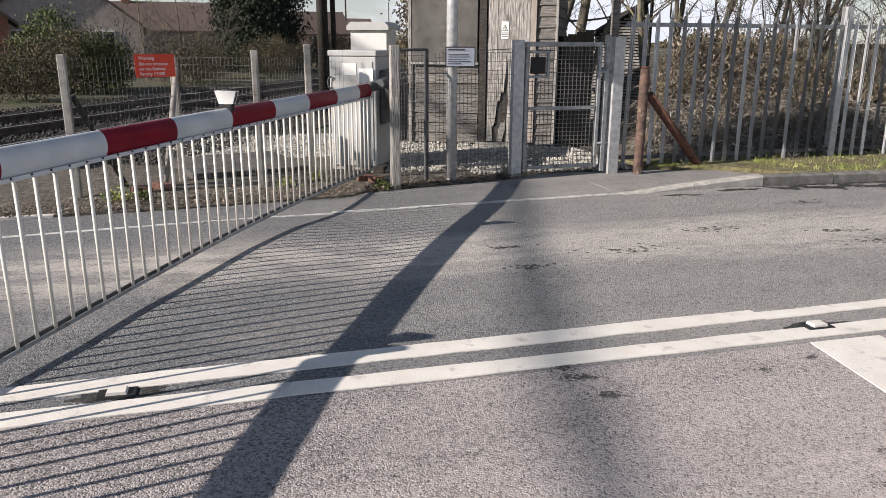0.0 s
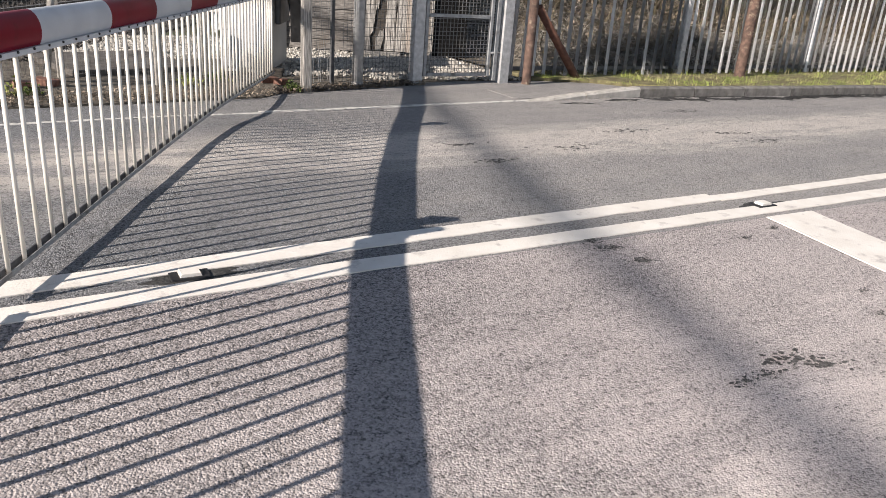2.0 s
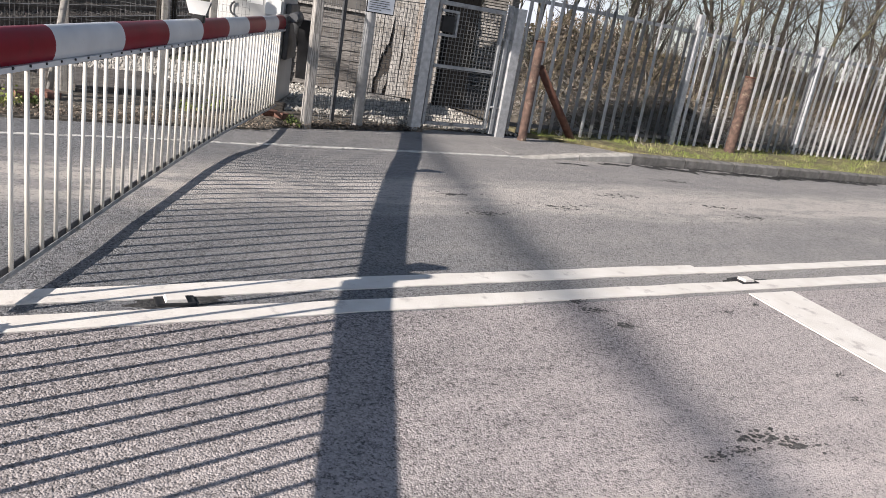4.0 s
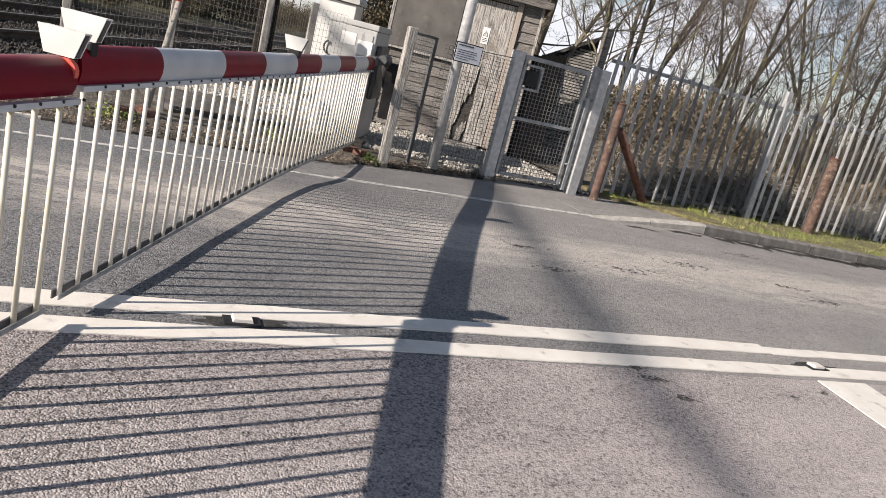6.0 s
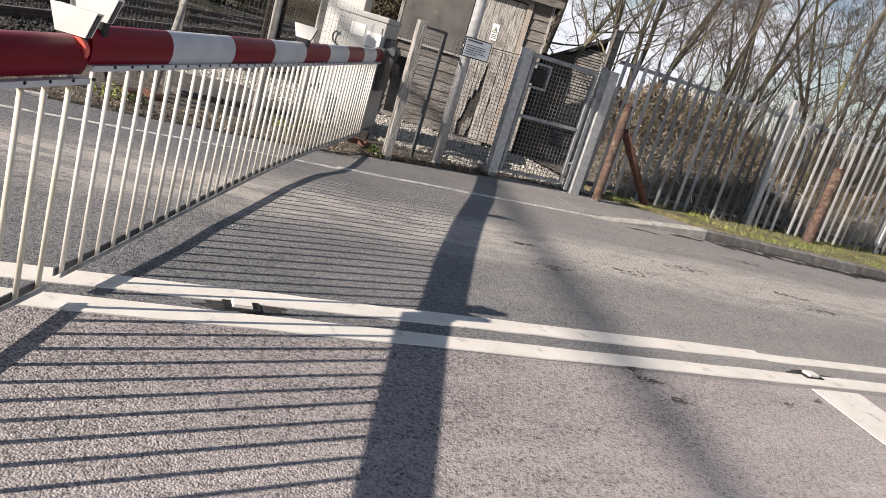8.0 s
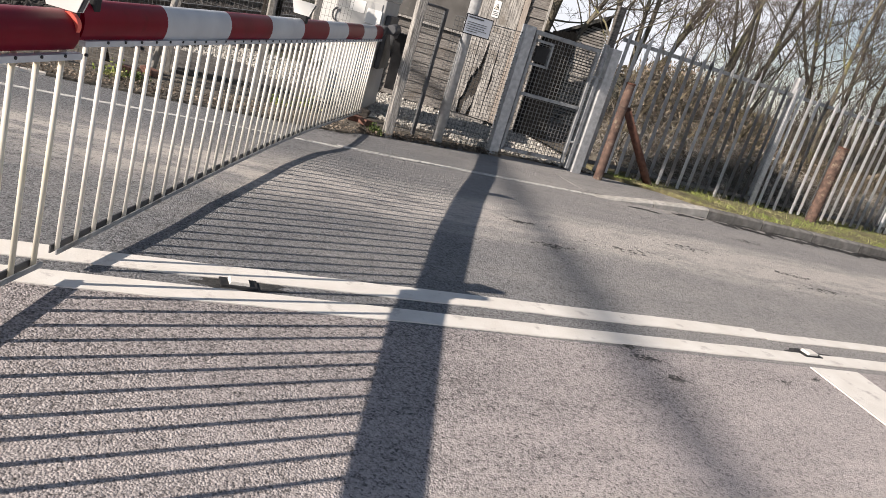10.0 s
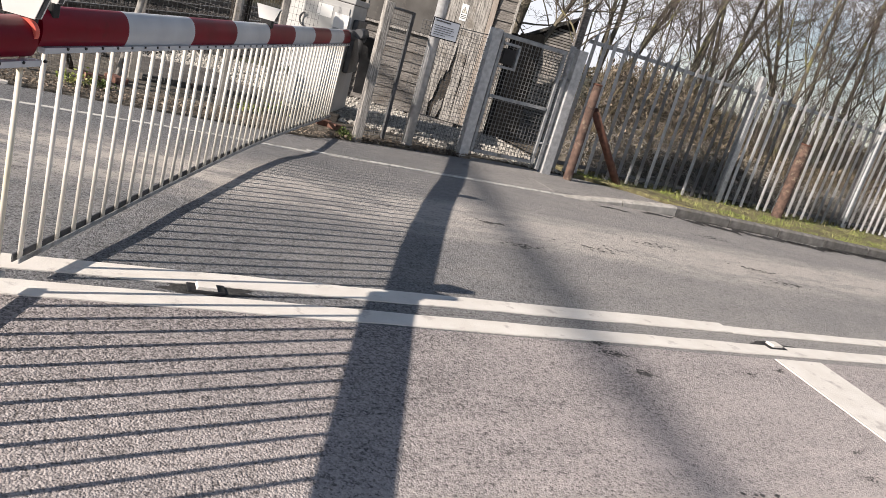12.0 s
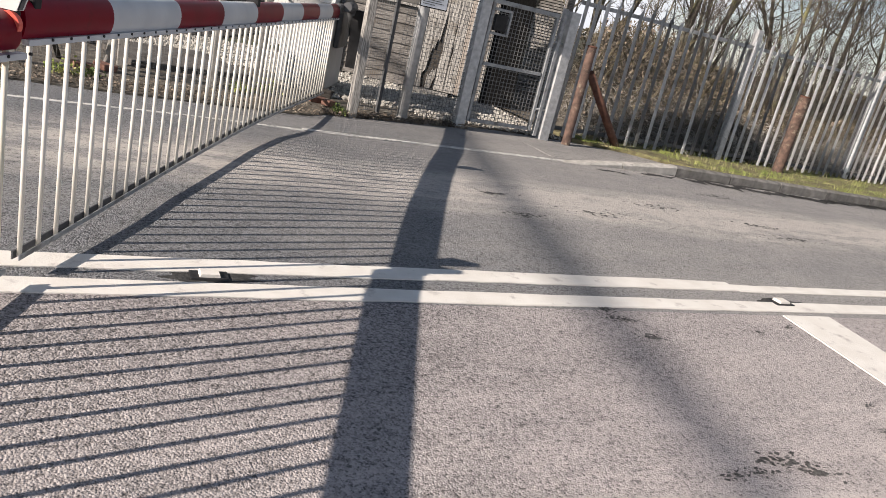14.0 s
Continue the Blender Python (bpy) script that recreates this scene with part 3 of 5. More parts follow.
# verge: soil strip between road and track fence, turf behind the kerb
verge = part("verge", slab([(-9, 7.05), (-2.5, 7.58), (-1.2, 7.68), (0.55, 7.95), (0.95, 8.32), (2.6, 8.78), (3.4, 8.86), (4.4, 8.9), (4.6, 13.5), (0.2, 13.5), (-9, 12)], -0.3, -0.012), M["litter"])
tagged(verge, "dark soil verge strewn with gravel and dead leaves", "verge", kind="structure")
turf = part("grass_bank", slab([(4.5, 8.85), (5.3, 8.62), (5.9, 8.1), (6.3, 7.62), (12, 7.34), (30, 6.7), (30, 11), (4.4, 9.6)], -0.3, 0.025), M["turf"])
tagged(turf, "narrow grass verge along the kerb", "grass verge", kind="structure")

kerb = new("kerb")
tagged(kerb, "weathered grey concrete kerb stones", "kerb", kind="structure")


def kerb_stone_mesh(h0, h1):
    bm = extrude([(-0.06, -0.2), (0.065, -0.2), (0.065, h0 - 0.02), (0.045, h0), (-0.06, h0)], 0, 0.897)
    for v in bm.verts:
        if v.co.z > -0.1 and v.co.y > 0.5:
            v.co.z += h1 - h0
    return mesh_of(bm, "kerb_stone", M["kerb"] if h0 > 0.05 else M["pale_kerb"])


full_kerb = kerb_stone_mesh(0.085, 0.085)
x, y = 3.42, 7.44
heights = {0: (-0.034, 0.03), 1: (0.03, 0.083)}
for i in range(22):
    nx = x + 0.915
    ny = 7.44 + (0.16 * min(1, (nx - 3.42) / 1.5) if nx < 5 else 0.16 - 0.045 * (nx - 5))
    a = math.degrees(math.atan2(ny - y, nx - x))
    me = kerb_stone_mesh(*heights[i]) if i in heights else full_kerb
    part("kerb_stone", me, M["pale_kerb" if i in heights else "kerb"], kerb, m=pose(x, y + 0.02, random.uniform(-0.004, 0.004), 0, 0, a - 90))
    L = math.hypot(nx - x, ny - y)
    x, y = x + (nx - x) / L * 0.915, y + (ny - y) / L * 0.915


# ---- level crossing barrier ----
barrier = thing("level_crossing_barrier", pose(P0.x, P0.y, 0, 0.2, 0, TURN), "lowered red and white barrier boom with cream skirt bars", "barrier")


def boom_profile(w, z0, z1):
    """A bulging tube with a flat underside."""
    r = (z1 - z0) / (1 + math.sin(radians(42)))
    return [(w / 2 * math.cos(radians(a)), z1 - r + r * math.sin(radians(a))) for a in range(-42, 223, 12)]


def boom_bands(edges, w, z0, z1, first):
    colour = first
    for a, b in zip(edges, edges[1:]):
        bm = extrude(boom_profile(w, z0, z1), a, b, smooth=False)
        bm.normal_update()
        for f in bm.faces:
            f.smooth = abs(f.normal.y) < 0.5 and f.normal.z > -0.85
        for e in bm.edges:
            e.smooth = not any(abs(f.normal.y) > 0.5 for f in e.link_faces)
        part("boom_band", bm, M[colour], barrier, ("red" if colour == "red" else "white") + " painted boom section")
        colour = "white" if colour == "red" else "red"


BOOM0, BOOM1 = 0.926, 1.062
boom_bands([-0.70, -0.05, 0.70, 1.39, 2.11, 2.83, 3.54, 4.24, 4.92, 5.32], 0.105, BOOM0, BOOM1, "red")
boom_bands([-6.2, -5.5, -4.8, -4.1, -3.4, -2.7, -2.0, -0.75], 0.14, 0.897, 1.022, "red")
part("reflector_disc", extrude([(0.03 + 0.043 * math.cos(a * math.pi / 12), 0.978 + 0.043 * math.sin(a * math.pi / 12)) for a in range(24)], -0.775, -0.752), M["orange"], barrier, "orange-red end plate")
part("edge_strip", box(0.03, -0.68, 0.904, 0.056, 5.32, 0.925), M["white"], barrier, "white riveted strip under the boom")
part("edge_strip", box(0.05, -6.2, 0.868, 0.079, -0.73, 0.889), M["white"], barrier, "white riveted strip under the boom")
bolt = mesh_of(rod((0.052, 0, 0.92), (0.061, 0, 0.92), 0.006, sides=6), "bolt", M["black"])
rng0 = random.Random(4)


def skirt_foot(s):
    """Height of the skirt's foot: the hinged skirt rides up in the middle of the boom."""
    if s < -0.68:
        return 0.070
    f = min(1.0, max(0.0, (s + 0.68) / 6.0))
    return 0.074 + 0.062 * math.sin(math.pi * f) ** 1.2


def skirt_strip(s0, s1, x, z_off, w, h, material, label, steps=18):
    """A flat strip that follows the skirt's foot."""
    bm = bmesh.new()
    prev = None
    for i in range(steps + 1):
        s = s0 + (s1 - s0) * i / steps
        z = skirt_foot(s) + z_off
        ring = [bm.verts.new(p) for p in ((x, s, z), (x + w, s, z), (x + w, s, z + h), (x, s, z + h))]
        if prev:
            for k in range(4):
                bm.faces.new((prev[k], prev[(k + 1) % 4], ring[(k + 1) % 4], ring[k]))
        else:
            bm.faces.new(ring[::-1])
        prev = ring
    bm.faces.new(prev)
    bmesh.ops.recalc_face_normals(bm, faces=bm.faces)
    part("skirt_rail", bm, M[material], barrier, label)


BAR_X = 0.012
for i in range(46):
    s = -0.598 + 0.1305 * i
    bar = rod((0.0, 0, skirt_foot(s) + 0.006), (0.0, 0, 0.925), 0.0098, sides=8)
    part("bar", bar, M["pale"], barrier, m=pose(BAR_X, s, 0, rng0.uniform(-0.4, 0.4), rng0.uniform(-0.25, 0.25), 0))
    part("bolt", bolt, None, barrier, m=pose(0, s + 0.065, 0))
near_bar = mesh_of(rod((0.0, 0, 0.074), (0.0, 0, 0.893), 0.0105, sides=8), "bar", M["pale_warm"])
for i in range(41):
    s = -0.778 - 0.1305 * i
    part("bar", near_bar, None, barrier, m=pose(BAR_X + 0.018, s, 0, rng0.uniform(-0.4, 0.4), rng0.uniform(-0.25, 0.25), 0))
    part("bolt", bolt, None, barrier, m=pose(0.022, s + 0.07, -0.036))
skirt_strip(-0.625, 5.34, BAR_X + 0.011, -0.004, 0.005, 0.022, "galv_dull", "dull flat steel strip")
skirt_strip(-0.625, 5.34, BAR_X - 0.017, -0.004, 0.006, 0.034, "dark_grey", "dark flat strip")
skirt_strip(-6.2, -0.745, BAR_X + 0.031, -0.004, 0.005, 0.022, "galv_dull", "dull flat steel strip")
skirt_strip(-6.2, -0.745, BAR_X + 0.002, -0.004, 0.006, 0.034, "dark_grey", "dark flat strip")


def boom_lamp(s, z, turn=0.0):
    lamp = part("boom_lamp", extrude([(-0.055, z + 0.045), (0.055, z + 0.045), (0.086, z + 0.138), (-0.086, z + 0.138)], s - 0.004, s), M["lamp"], barrier, "white flared lamp housing")
    lamp.matrix_basis = Matrix.Translation((0, 0, 0))
    part("shell", extrude([(-0.05, z + 0.045), (0.05, z + 0.045), (0.082, z + 0.136), (-0.082, z + 0.136)], s, s + 0.048), M["lamp"], lamp)
    part("lens", extrude([(0.050, z + 0.048), (0.058, z + 0.048), (0.086, z + 0.130), (0.078, z + 0.130)], s + 0.004, s + 0.027), M["dark_grey"], lamp, "dark lens")
    part("foot", box(-0.04, s - 0.002, z - 0.01, 0.045, s + 0.045, z + 0.047, 0.008), M["black"], lamp, "black bracket")


boom_lamp(-0.76, 0.978)
boom_lamp(-0.635, 1.035)
boom_lamp(2.12, 1.045)

# arm and counterweight at the pivot
part("arm", box(-0.05, 5.30, 0.97, 0.06, 5.62, 1.07, 0.015), M["dark_grey"], barrier, "dark steel boom clamp")
bm = bmesh.new()
for a, b in zip([(0.10, 5.45, 1.05), (0.10, 5.75, 1.03)], [(0.10, 5.8, 1.05), (0.10, 6.35, 0.70)]):
    rod(a, b, 0.055, 0.07, 8, bm)
part("arm", bm, M["dark_grey"], barrier, "bent pivot arm")
bm = extrude([(0.12, 0.36), (0.255, 0.36), (0.275, 1.03), (0.12, 1.03)], 0, 0.30)
for v in bm.verts:
    v.co.y = 5.78 + v.co.y * (0.45 + 0.55 * (v.co.z - 0.36) / 0.67) + 0.16 * (1.03 - v.co.z)
part("counterweight", bm, M["black"], barrier, "black counterweight plate")

# barrier machine cabinet
cab = thing("barrier_cabinet", pose(1.09, 9.38, 0, 0, 0, TURN), "grey-white steel barrier machine cabinet with stickers", "cabinet")
part("body", box(-0.59, 0.0, 0.04, 0.0, 0.98, 1.36, 0.012), M["cabinet"], cab)
part("lid", box(-0.605, -0.012, 1.362, 0.012, 1.0, 1.43, 0.012), M["cabinet"], cab, "flat overhanging lid")
part("plinth", box(-0.6, 0.03, -0.05, -0.04, 0.95, 0.04), M["concrete"], cab)
part("door", box(-0.56, -0.012, 0.12, -0.04, -0.001, 1.3, 0.004), M["cabinet"], cab)
part("sticker", box(-0.42, -0.017, 1.14, -0.24, -0.0125, 1.28), M["paper"], cab, "white paper sticker")
part("sticker", box(-0.21, -0.017, 1.05, -0.03, -0.0125, 1.22), M["paper"], cab, "pale label")
bm = bmesh.new()
for i in range(9):
    a0, a1 = math.pi * (0.5 + i / 9), math.pi * (0.5 + (i + 1) / 9)
    rod((-0.55 + 0.05 * math.cos(a0), -0.035, 1.05 + 0.07 * math.sin(a0)), (-0.55 + 0.05 * math.cos(a1), -0.035, 1.05 + 0.07 * math.sin(a1)), 0.012, sides=6, bm=bm)
part("handle", bm, M["dark_grey"], cab, "curved grey handle")
part("motor_housing", box(0.002, 0.12, 0.55, 0.07, 0.75, 1.2, 0.02), M["dark_grey"], cab, "dark drive housing")
part("skirt_stop", box(0.0, -0.18, -0.02, 0.14, -0.03, 0.07, 0.015), M["dark_wood"], cab, "dark oily stop block")

# relay box behind it
relay = thing("relay_box", pose(2.04, 13.96, 0, 0, 0, TURN) @ Matrix.Diagonal((1.22, 1.22, 1.02, 1)), "white steel relay box with a pitched lid on legs", "relay box")
part("body", box(-0.56, 0.0, 0.3, 0.0, 0.5, 1.68, 0.012), M["lamp"], relay)
bm = extrude([(-0.60, 1.69), (0.04, 1.69), (0.04, 1.76), (-0.02, 1.83), (-0.54, 1.83), (-0.60, 1.76)], -0.05, 0.55)
part("lid", bm, M["cabinet"], relay, "pitched overhanging lid")
for x0 in (-0.52, -0.1):
    for y0 in (0.04, 0.4):
        part("leg", box(x0, y0, -0.05, x0 + 0.06, y0 + 0.06, 0.3), M["galv"], relay)


# ---- signal pole, gate, mesh fences ----
pole = thing("signal_pole", pose(1.80, 8.50, 0), "grey galvanised signal pole with a notice plate", "signal pole")
part("post", rod((0, 0, -0.1), (0, 0, 4.0), 0.062, sides=24), M["galv_light"], pole)
part("collar", rod((0, 0, -0.1), (0, 0, 0.03), 0.075, 0.068, sides=24), M["concrete"], pole)
part("clamp", rod((0, 0, 1.36), (0, 0, 1.39), 0.067, sides=24), M["galv"], pole)
plate = part("notice_plate", box(-0.10, -0.078, 1.265, 0.245, -0.068, 1.485, 0.003), M["black"], pole, "small notice plate with a black border", m=pose(0, 0, 0, 0, 0, 3))
part("face", box(-0.088, -0.082, 1.277, 0.233, -0.0785, 1.473), M["sign_grey"], plate, "pale blue-grey face")
for i, (w, h) in enumerate([(0.19, 0.016), (0.0, 0), (0.24, 0.007), (0.25, 0.007), (0.22, 0.007), (0.26, 0.007), (0.15, 0.007)]):
    if w:
        part("text_bar", box(-0.07, -0.0845, 1.445 - 0.024 * i, -0.07 + w, -0.0825, 1.445 + h - 0.024 * i), M["dark_grey"], plate)
# unseen head of the road signal, above the pole; outline fitted to the palisade's shade
board = bmesh.new()
outline = [(-0.15, 2.12), (-0.28, 2.22), (-0.41, 2.59), (-0.47, 2.77), (-0.62, 3.0), (-0.67, 3.25), (-0.67, 3.85), (-0.58, 3.96), (0.03, 3.96), (0.05, 3.9), (0.05, 3.0), (0.04, 2.12)]
front = [board.verts.new((-0.095, y, z)) for y, z in outline]
back = [board.verts.new((-0.070, y, z)) for y, z in outline]
board.faces.new(front)
board.faces.new(back[::-1])
for k in range(len(outline)):
    board.faces.new((front[k], back[k], back[(k + 1) % len(outline)], front[(k + 1) % len(outline)]))
bmesh.ops.recalc_face_normals(board, faces=board.faces)
head = part("signal_board", board, M["black"], pole, "unseen black backing board, outline cut to fit its shade")
for y0, z0 in ((-0.42, 3.55), (-0.2, 2.95)):
    part("hood", rod((-0.097, y0, z0), (-0.30, y0, z0 - 0.02), 0.13, 0.14, 14), M["black"], head)


def mesh_panel(name, x0, x1, z0, z1, pitch_x, pitch_z, r, parent, y=0.0, label="wire mesh infill"):
    """Welded wires, square in section."""
    bm = bmesh.new()
    verts, faces = [], []

    def bar(a, b, w):
        k = len(verts)
        (ax, az), (bx, bz) = a, b
        dx, dz = (w, 0) if ax == bx else (0, w)
        for px, pz in ((ax, az), (bx, bz)):
            verts.extend([(px - dx, y - w, pz - dz), (px + dx, y - w, pz + dz), (px + dx, y + w, pz + dz), (px - dx, y + w, pz - dz)])
        for i in range(4):
            j = (i + 1) % 4
            faces.append((k + i, k + j, k + 4 + j, k + 4 + i))

    n = max(1, round((x1 - x0) / pitch_x))
    for i in range(n + 1):
        x = x0 + (x1 - x0) * i / n
        bar((x, z0), (x, z1), r)
    n = max(1, round((z1 - z0) / pitch_z))
    for i in range(n + 1):
        z = z0 + (z1 - z0) * i / n
        bar((x0, z), (x1, z), r)
    bm.free()
    me = bpy.data.meshes.new(name)
    me.from_pydata(verts, [], faces)
    me.materials.append(M["wire"])
    return part(name, me, None, parent, label)


gate_a = math.degrees(math.atan2(8.71 - 8.66, 3.9 - 2.63))
gate = thing("pedestrian_gate", pose(2.63, 8.68, 0, 0, 0, gate_a), "closed galvanised steel gate with wire mesh between square posts", "gate")
part("gate_post", box(-0.065, -0.06, -0.1, 0.065, 0.06, 1.56, 0.006), M["galv_light"], gate)
part("gate_post", box(1.215, -0.06, -0.1, 1.355, 0.06, 1.60, 0.006), M["galv_light"], gate)
leaf = part("gate_leaf", box(0.095, -0.025, 1.49, 1.07, 0.025, 1.54, 0.004), M["galv_dull"], gate, "framed mesh gate leaf")
for a in [(0.095, -0.025, 0.06, 0.135, 0.025, 1.488), (1.03, -0.025, 0.06, 1.07, 0.025, 1.488), (0.147, -0.02, 0.06, 1.018, 0.02, 0.10), (0.147, -0.02, 0.76, 1.018, 0.02, 0.80), (0.147, -0.02, 1.41, 0.40, 0.02, 1.44), (0.147, -0.02, 1.13, 0.40, 0.02, 1.16), (0.37, -0.018, 1.162, 0.40, 0.018, 1.408)]:
    part("frame_bar", box(*a, 0.003), M["galv_dull"], leaf)
part("lock_box", box(0.17, -0.03, 1.18, 0.34, 0.03, 1.37, 0.006), M["black"], leaf, "black lock box")
mesh_panel("gate_mesh", 0.147, 1.018, 0.10, 1.49, 0.05, 0.05, 0.0031, leaf)
for z in (0.35, 1.2):
    part("hinge", rod((1.065, -0.01, z), (1.22, -0.01, z), 0.016, sides=8), M["galv_dull"], gate)
part("jamb", box(1.12, -0.03, 0.0, 1.17, 0.03, 1.62, 0.004), M["galv_dull"], gate, "inner gate stop")

# mesh fence between corner post and gate, with an old timber corner post
fence_a = math.degrees(math.atan2(8.68 - 8.26, 2.63 - 1.11))
mf = thing("mesh_fence", pose(1.11, 8.26, 0, 0, 0, fence_a), "low galvanised mesh fence panel with a weathered timber end post", "fence")
part("end_post", box(-0.05, -0.045, -0.1, 0.045, 0.05, 1.50, 0.008), M["vboard"], mf, "weathered grey timber post", m=pose(0, 0, 0, 0, 0, -12))
part("frame_post", box(0.49, 0.22, -0.03, 0.53, 0.26, 1.46, 0.003), M["dark_grey"], mf, "dark angle post")
part("frame_bar", box(0.05, 0.02, 1.43, 0.09, 0.06, 1.47), M["dark_grey"], mf)
part("frame_bar", rod((0.06, 0.04, 1.45), (0.51, 0.24, 1.45), 0.016, sides=6), M["dark_grey"], mf, "top bar")
w1 = mesh_panel("wire_mesh", 0.0, 0.5, 0.04, 1.44, 0.05, 0.05, 0.0019, mf)
w1.matrix_basis = pose(0.06, 0.04, 0, 0, 0, 24)
w2 = mesh_panel("wire_mesh", 0.0, 1.02, 0.04, 1.42, 0.05, 0.05, 0.0019, mf)
w2.matrix_basis = pose(0.52, 0.05, 0, 0, 0, -2)
part("strand", rod((0.52, 0.05, 1.42), (1.53, 0.02, 1.46), 0.005, sides=5), M["wire"], mf)

# track fence beside the verge
tf = thing("track_fence", pose(-2.15, 8.25, 0, 0, 0, 0), "concrete posted chain mesh fence beside the railway", "fence")
TF = [(0, 0.2), (0.96, 0.95), (1.83, 0.42), (2.43, 1.05)]
TOPS = [1.40, 1.36, 1.44, 1.50]
for (x, y), h in zip(TF, TOPS):
    part("fence_post", box(x - 0.037, y - 0.037, -0.1, x + 0.037, y + 0.037, h, 0.008), M["concrete"], tf, "mossy concrete post")
part("fence_strut", rod((1.00, 0.86, 1.25), (0.80, 0.60, -0.05), 0.04, sides=4), M["concrete"], tf, "leaning concrete strut")
part("fence_strut", rod((0.05, 0.25, 1.0), (0.4, 0.75, -0.05), 0.035, sides=4), M["dark_wood"], tf, "dark raking strut")
for (a, b) in zip(TF, TF[1:]):
    L = math.hypot(b[0] - a[0], b[1] - a[1])
    w = mesh_panel("wire_mesh", 0.02, L - 0.02, 0.05, 1.36, 0.05, 0.075, 0.001, tf)
    w.matrix_basis = pose(a[0], a[1] - 0.055, 0, 0, 0, math.degrees(math.atan2(b[1] - a[1], b[0] - a[0])))
w = mesh_panel("wire_mesh", 0.0, 0.45, 0.05, 1.45, 0.05, 0.075, 0.001, tf)
w.matrix_basis = pose(2.43, 1.0, 0, 0, 0, 20)


def lettering(words, size, material, m, parent):
    cu = bpy.data.curves.new("letters", "FONT")
    cu.body = words
    cu.size = size
    cu.extrude = 0.0008
    tmp = new("tmp_letters", cu)
    deps = bpy.context.evaluated_depsgraph_get()
    deps.update()
    me = bpy.data.meshes.new_from_object(tmp.evaluated_get(deps))
    bpy.data.objects.remove(tmp)
    me.materials.clear()
    me.materials.append(material)
    return part("letters", me, None, parent, "white letters", m=m)


ws = thing("warning_sign", pose(-1.53, 8.80, 1.16, 0, 0, 24), "red enamel trespass warning sign wired to the fence", "sign")
part("plate", box(0, -0.006, 0, 0.415, 0, 0.235, 0.002), M["sign_red"], ws)
for i, line in enumerate(["Warning", "Do not trespass", "on the Railway", "Penalty £1000"]):
    lettering(line, 0.046, M["paper"], pose(0.04, -0.0075, 0.18 - 0.051 * i - (0.008 if i else 0), 90, 0, 0), ws)

# ---- palisade fence ----
PAL_A = 2.0
pal = thing("palisade_fence", pose(4.10, 8.90, 0, 0, 0, PAL_A), "galvanised steel palisade fence with pointed pales", "fence")


def pale_bm():
    """A folded W pale with a three-pointed head."""
    bm = bmesh.new()
    xs = [-0.031, -0.013, -0.005, 0.005, 0.013, 0.031]
    ys = [0.010, -0.009, 0.004, 0.004, -0.009, 0.010]
    zt = [1.80, 1.86, 1.96, 1.96, 1.86, 1.80]
    low = [bm.verts.new((x, y, 0.03)) for x, y in zip(xs, ys)]
    hi = [bm.verts.new((x, y, z)) for x, y, z in zip(xs, ys, zt)]
    for i in range(5):
        bm.faces.new((low[i], low[i + 1], hi[i + 1], hi[i]))
    bmesh.ops.solidify(bm, geom=bm.faces[:], thickness=0.003)
    return bm


pale_me = mesh_of(pale_bm(), "pale", M["galv"])
r5 = random.Random(5)
for i in range(68):
    part("pale", pale_me, None, pal, m=pose(0.07 + 0.188 * i, r5.uniform(-0.006, 0.006), r5.uniform(-0.015, 0.015), r5.uniform(-0.6, 0.6), r5.uniform(-0.7, 0.7), r5.uniform(-4, 4)))
for z in (0.10, 1.725):
    bm = bmesh.new()
    box(0, 0.02, z, 12.8, 0.026, z + 0.05, bm=bm)
    box(0, 0.0265, z, 12.8, 0.065, z + 0.006, bm=bm)
    # the lower rail's shade is put into its colour by a darker steel
    part("rail", bm, M["galv_dull" if z > 1 else "dark_grey"], pal, "angle steel rail, the lower one coloured dark as in shade")


def isection(h):
    bm = bmesh.new()
    box(-0.05, 0.03, -0.05, 0.05, 0.037, h, bm=bm)
    box(-0.05, 0.12, -0.05, 0.05, 0.127, h, bm=bm)
    box(-0.004, 0.0371, -0.05, 0.004, 0.1199, h, bm=bm)
    return bm


post_me = mesh_of(isection(1.98), "fence_post", M["galv_light"])
for px in (3.28, 6.55, 9.3, 12.05):
    part("fence_post", post_me, None, pal, m=pose(px, -0.046 if px < 4 else 0, 0.03 if px < 4 else -0.05))
part("fishplate", box(5.04, -0.034, 1.84, 5.14, -0.024, 1.95, 0.003), M["galv_light"], pal, "pale steel joint plate")
tp = part("timber_post", box(3.94, 8.94, -0.05, 4.025, 9.03, 2.12, 0.01), M["board"])
tagged(tp, "tall weathered timber post beside the gate", "post")


def bollard(x, y, h, lean_x, lean_y, r, label):
    t = thing("bollard", pose(x, y, 0, lean_x, lean_y, 0), label, "bollard", "rusty pipe bollards by the kerb")
    bm = rod((0, 0, -0.1), (0, 0, h), r, sides=20, caps=False)
    rod((0, 0, h), (0, 0, h - 0.25), r * 0.86, sides=20, bm=bm, caps=True)
    part("pipe", bm, M["rust_pipe"], t)
    part("rim", rod((0, 0, h - 0.02), (0, 0, h + 0.003), r * 1.06, sides=20), M["rust"], t, "dark rusted rim")
    return t


b1 = bollard(4.22, 8.60, 1.26, 0, 0, 0.058, "rusty steel pipe bollard braced by a raking strut")
part("strut", rod((0.09, 0.02, 0.93), (0.98, 0.16, -0.02), 0.052, 0.056, 16), M["rust"], b1, "red-brown rusted raking strut")
bollard(8.49, 8.80, 1.243, 0.5, 0.6, 0.083, "thick rusty steel pipe bollard in the grass")


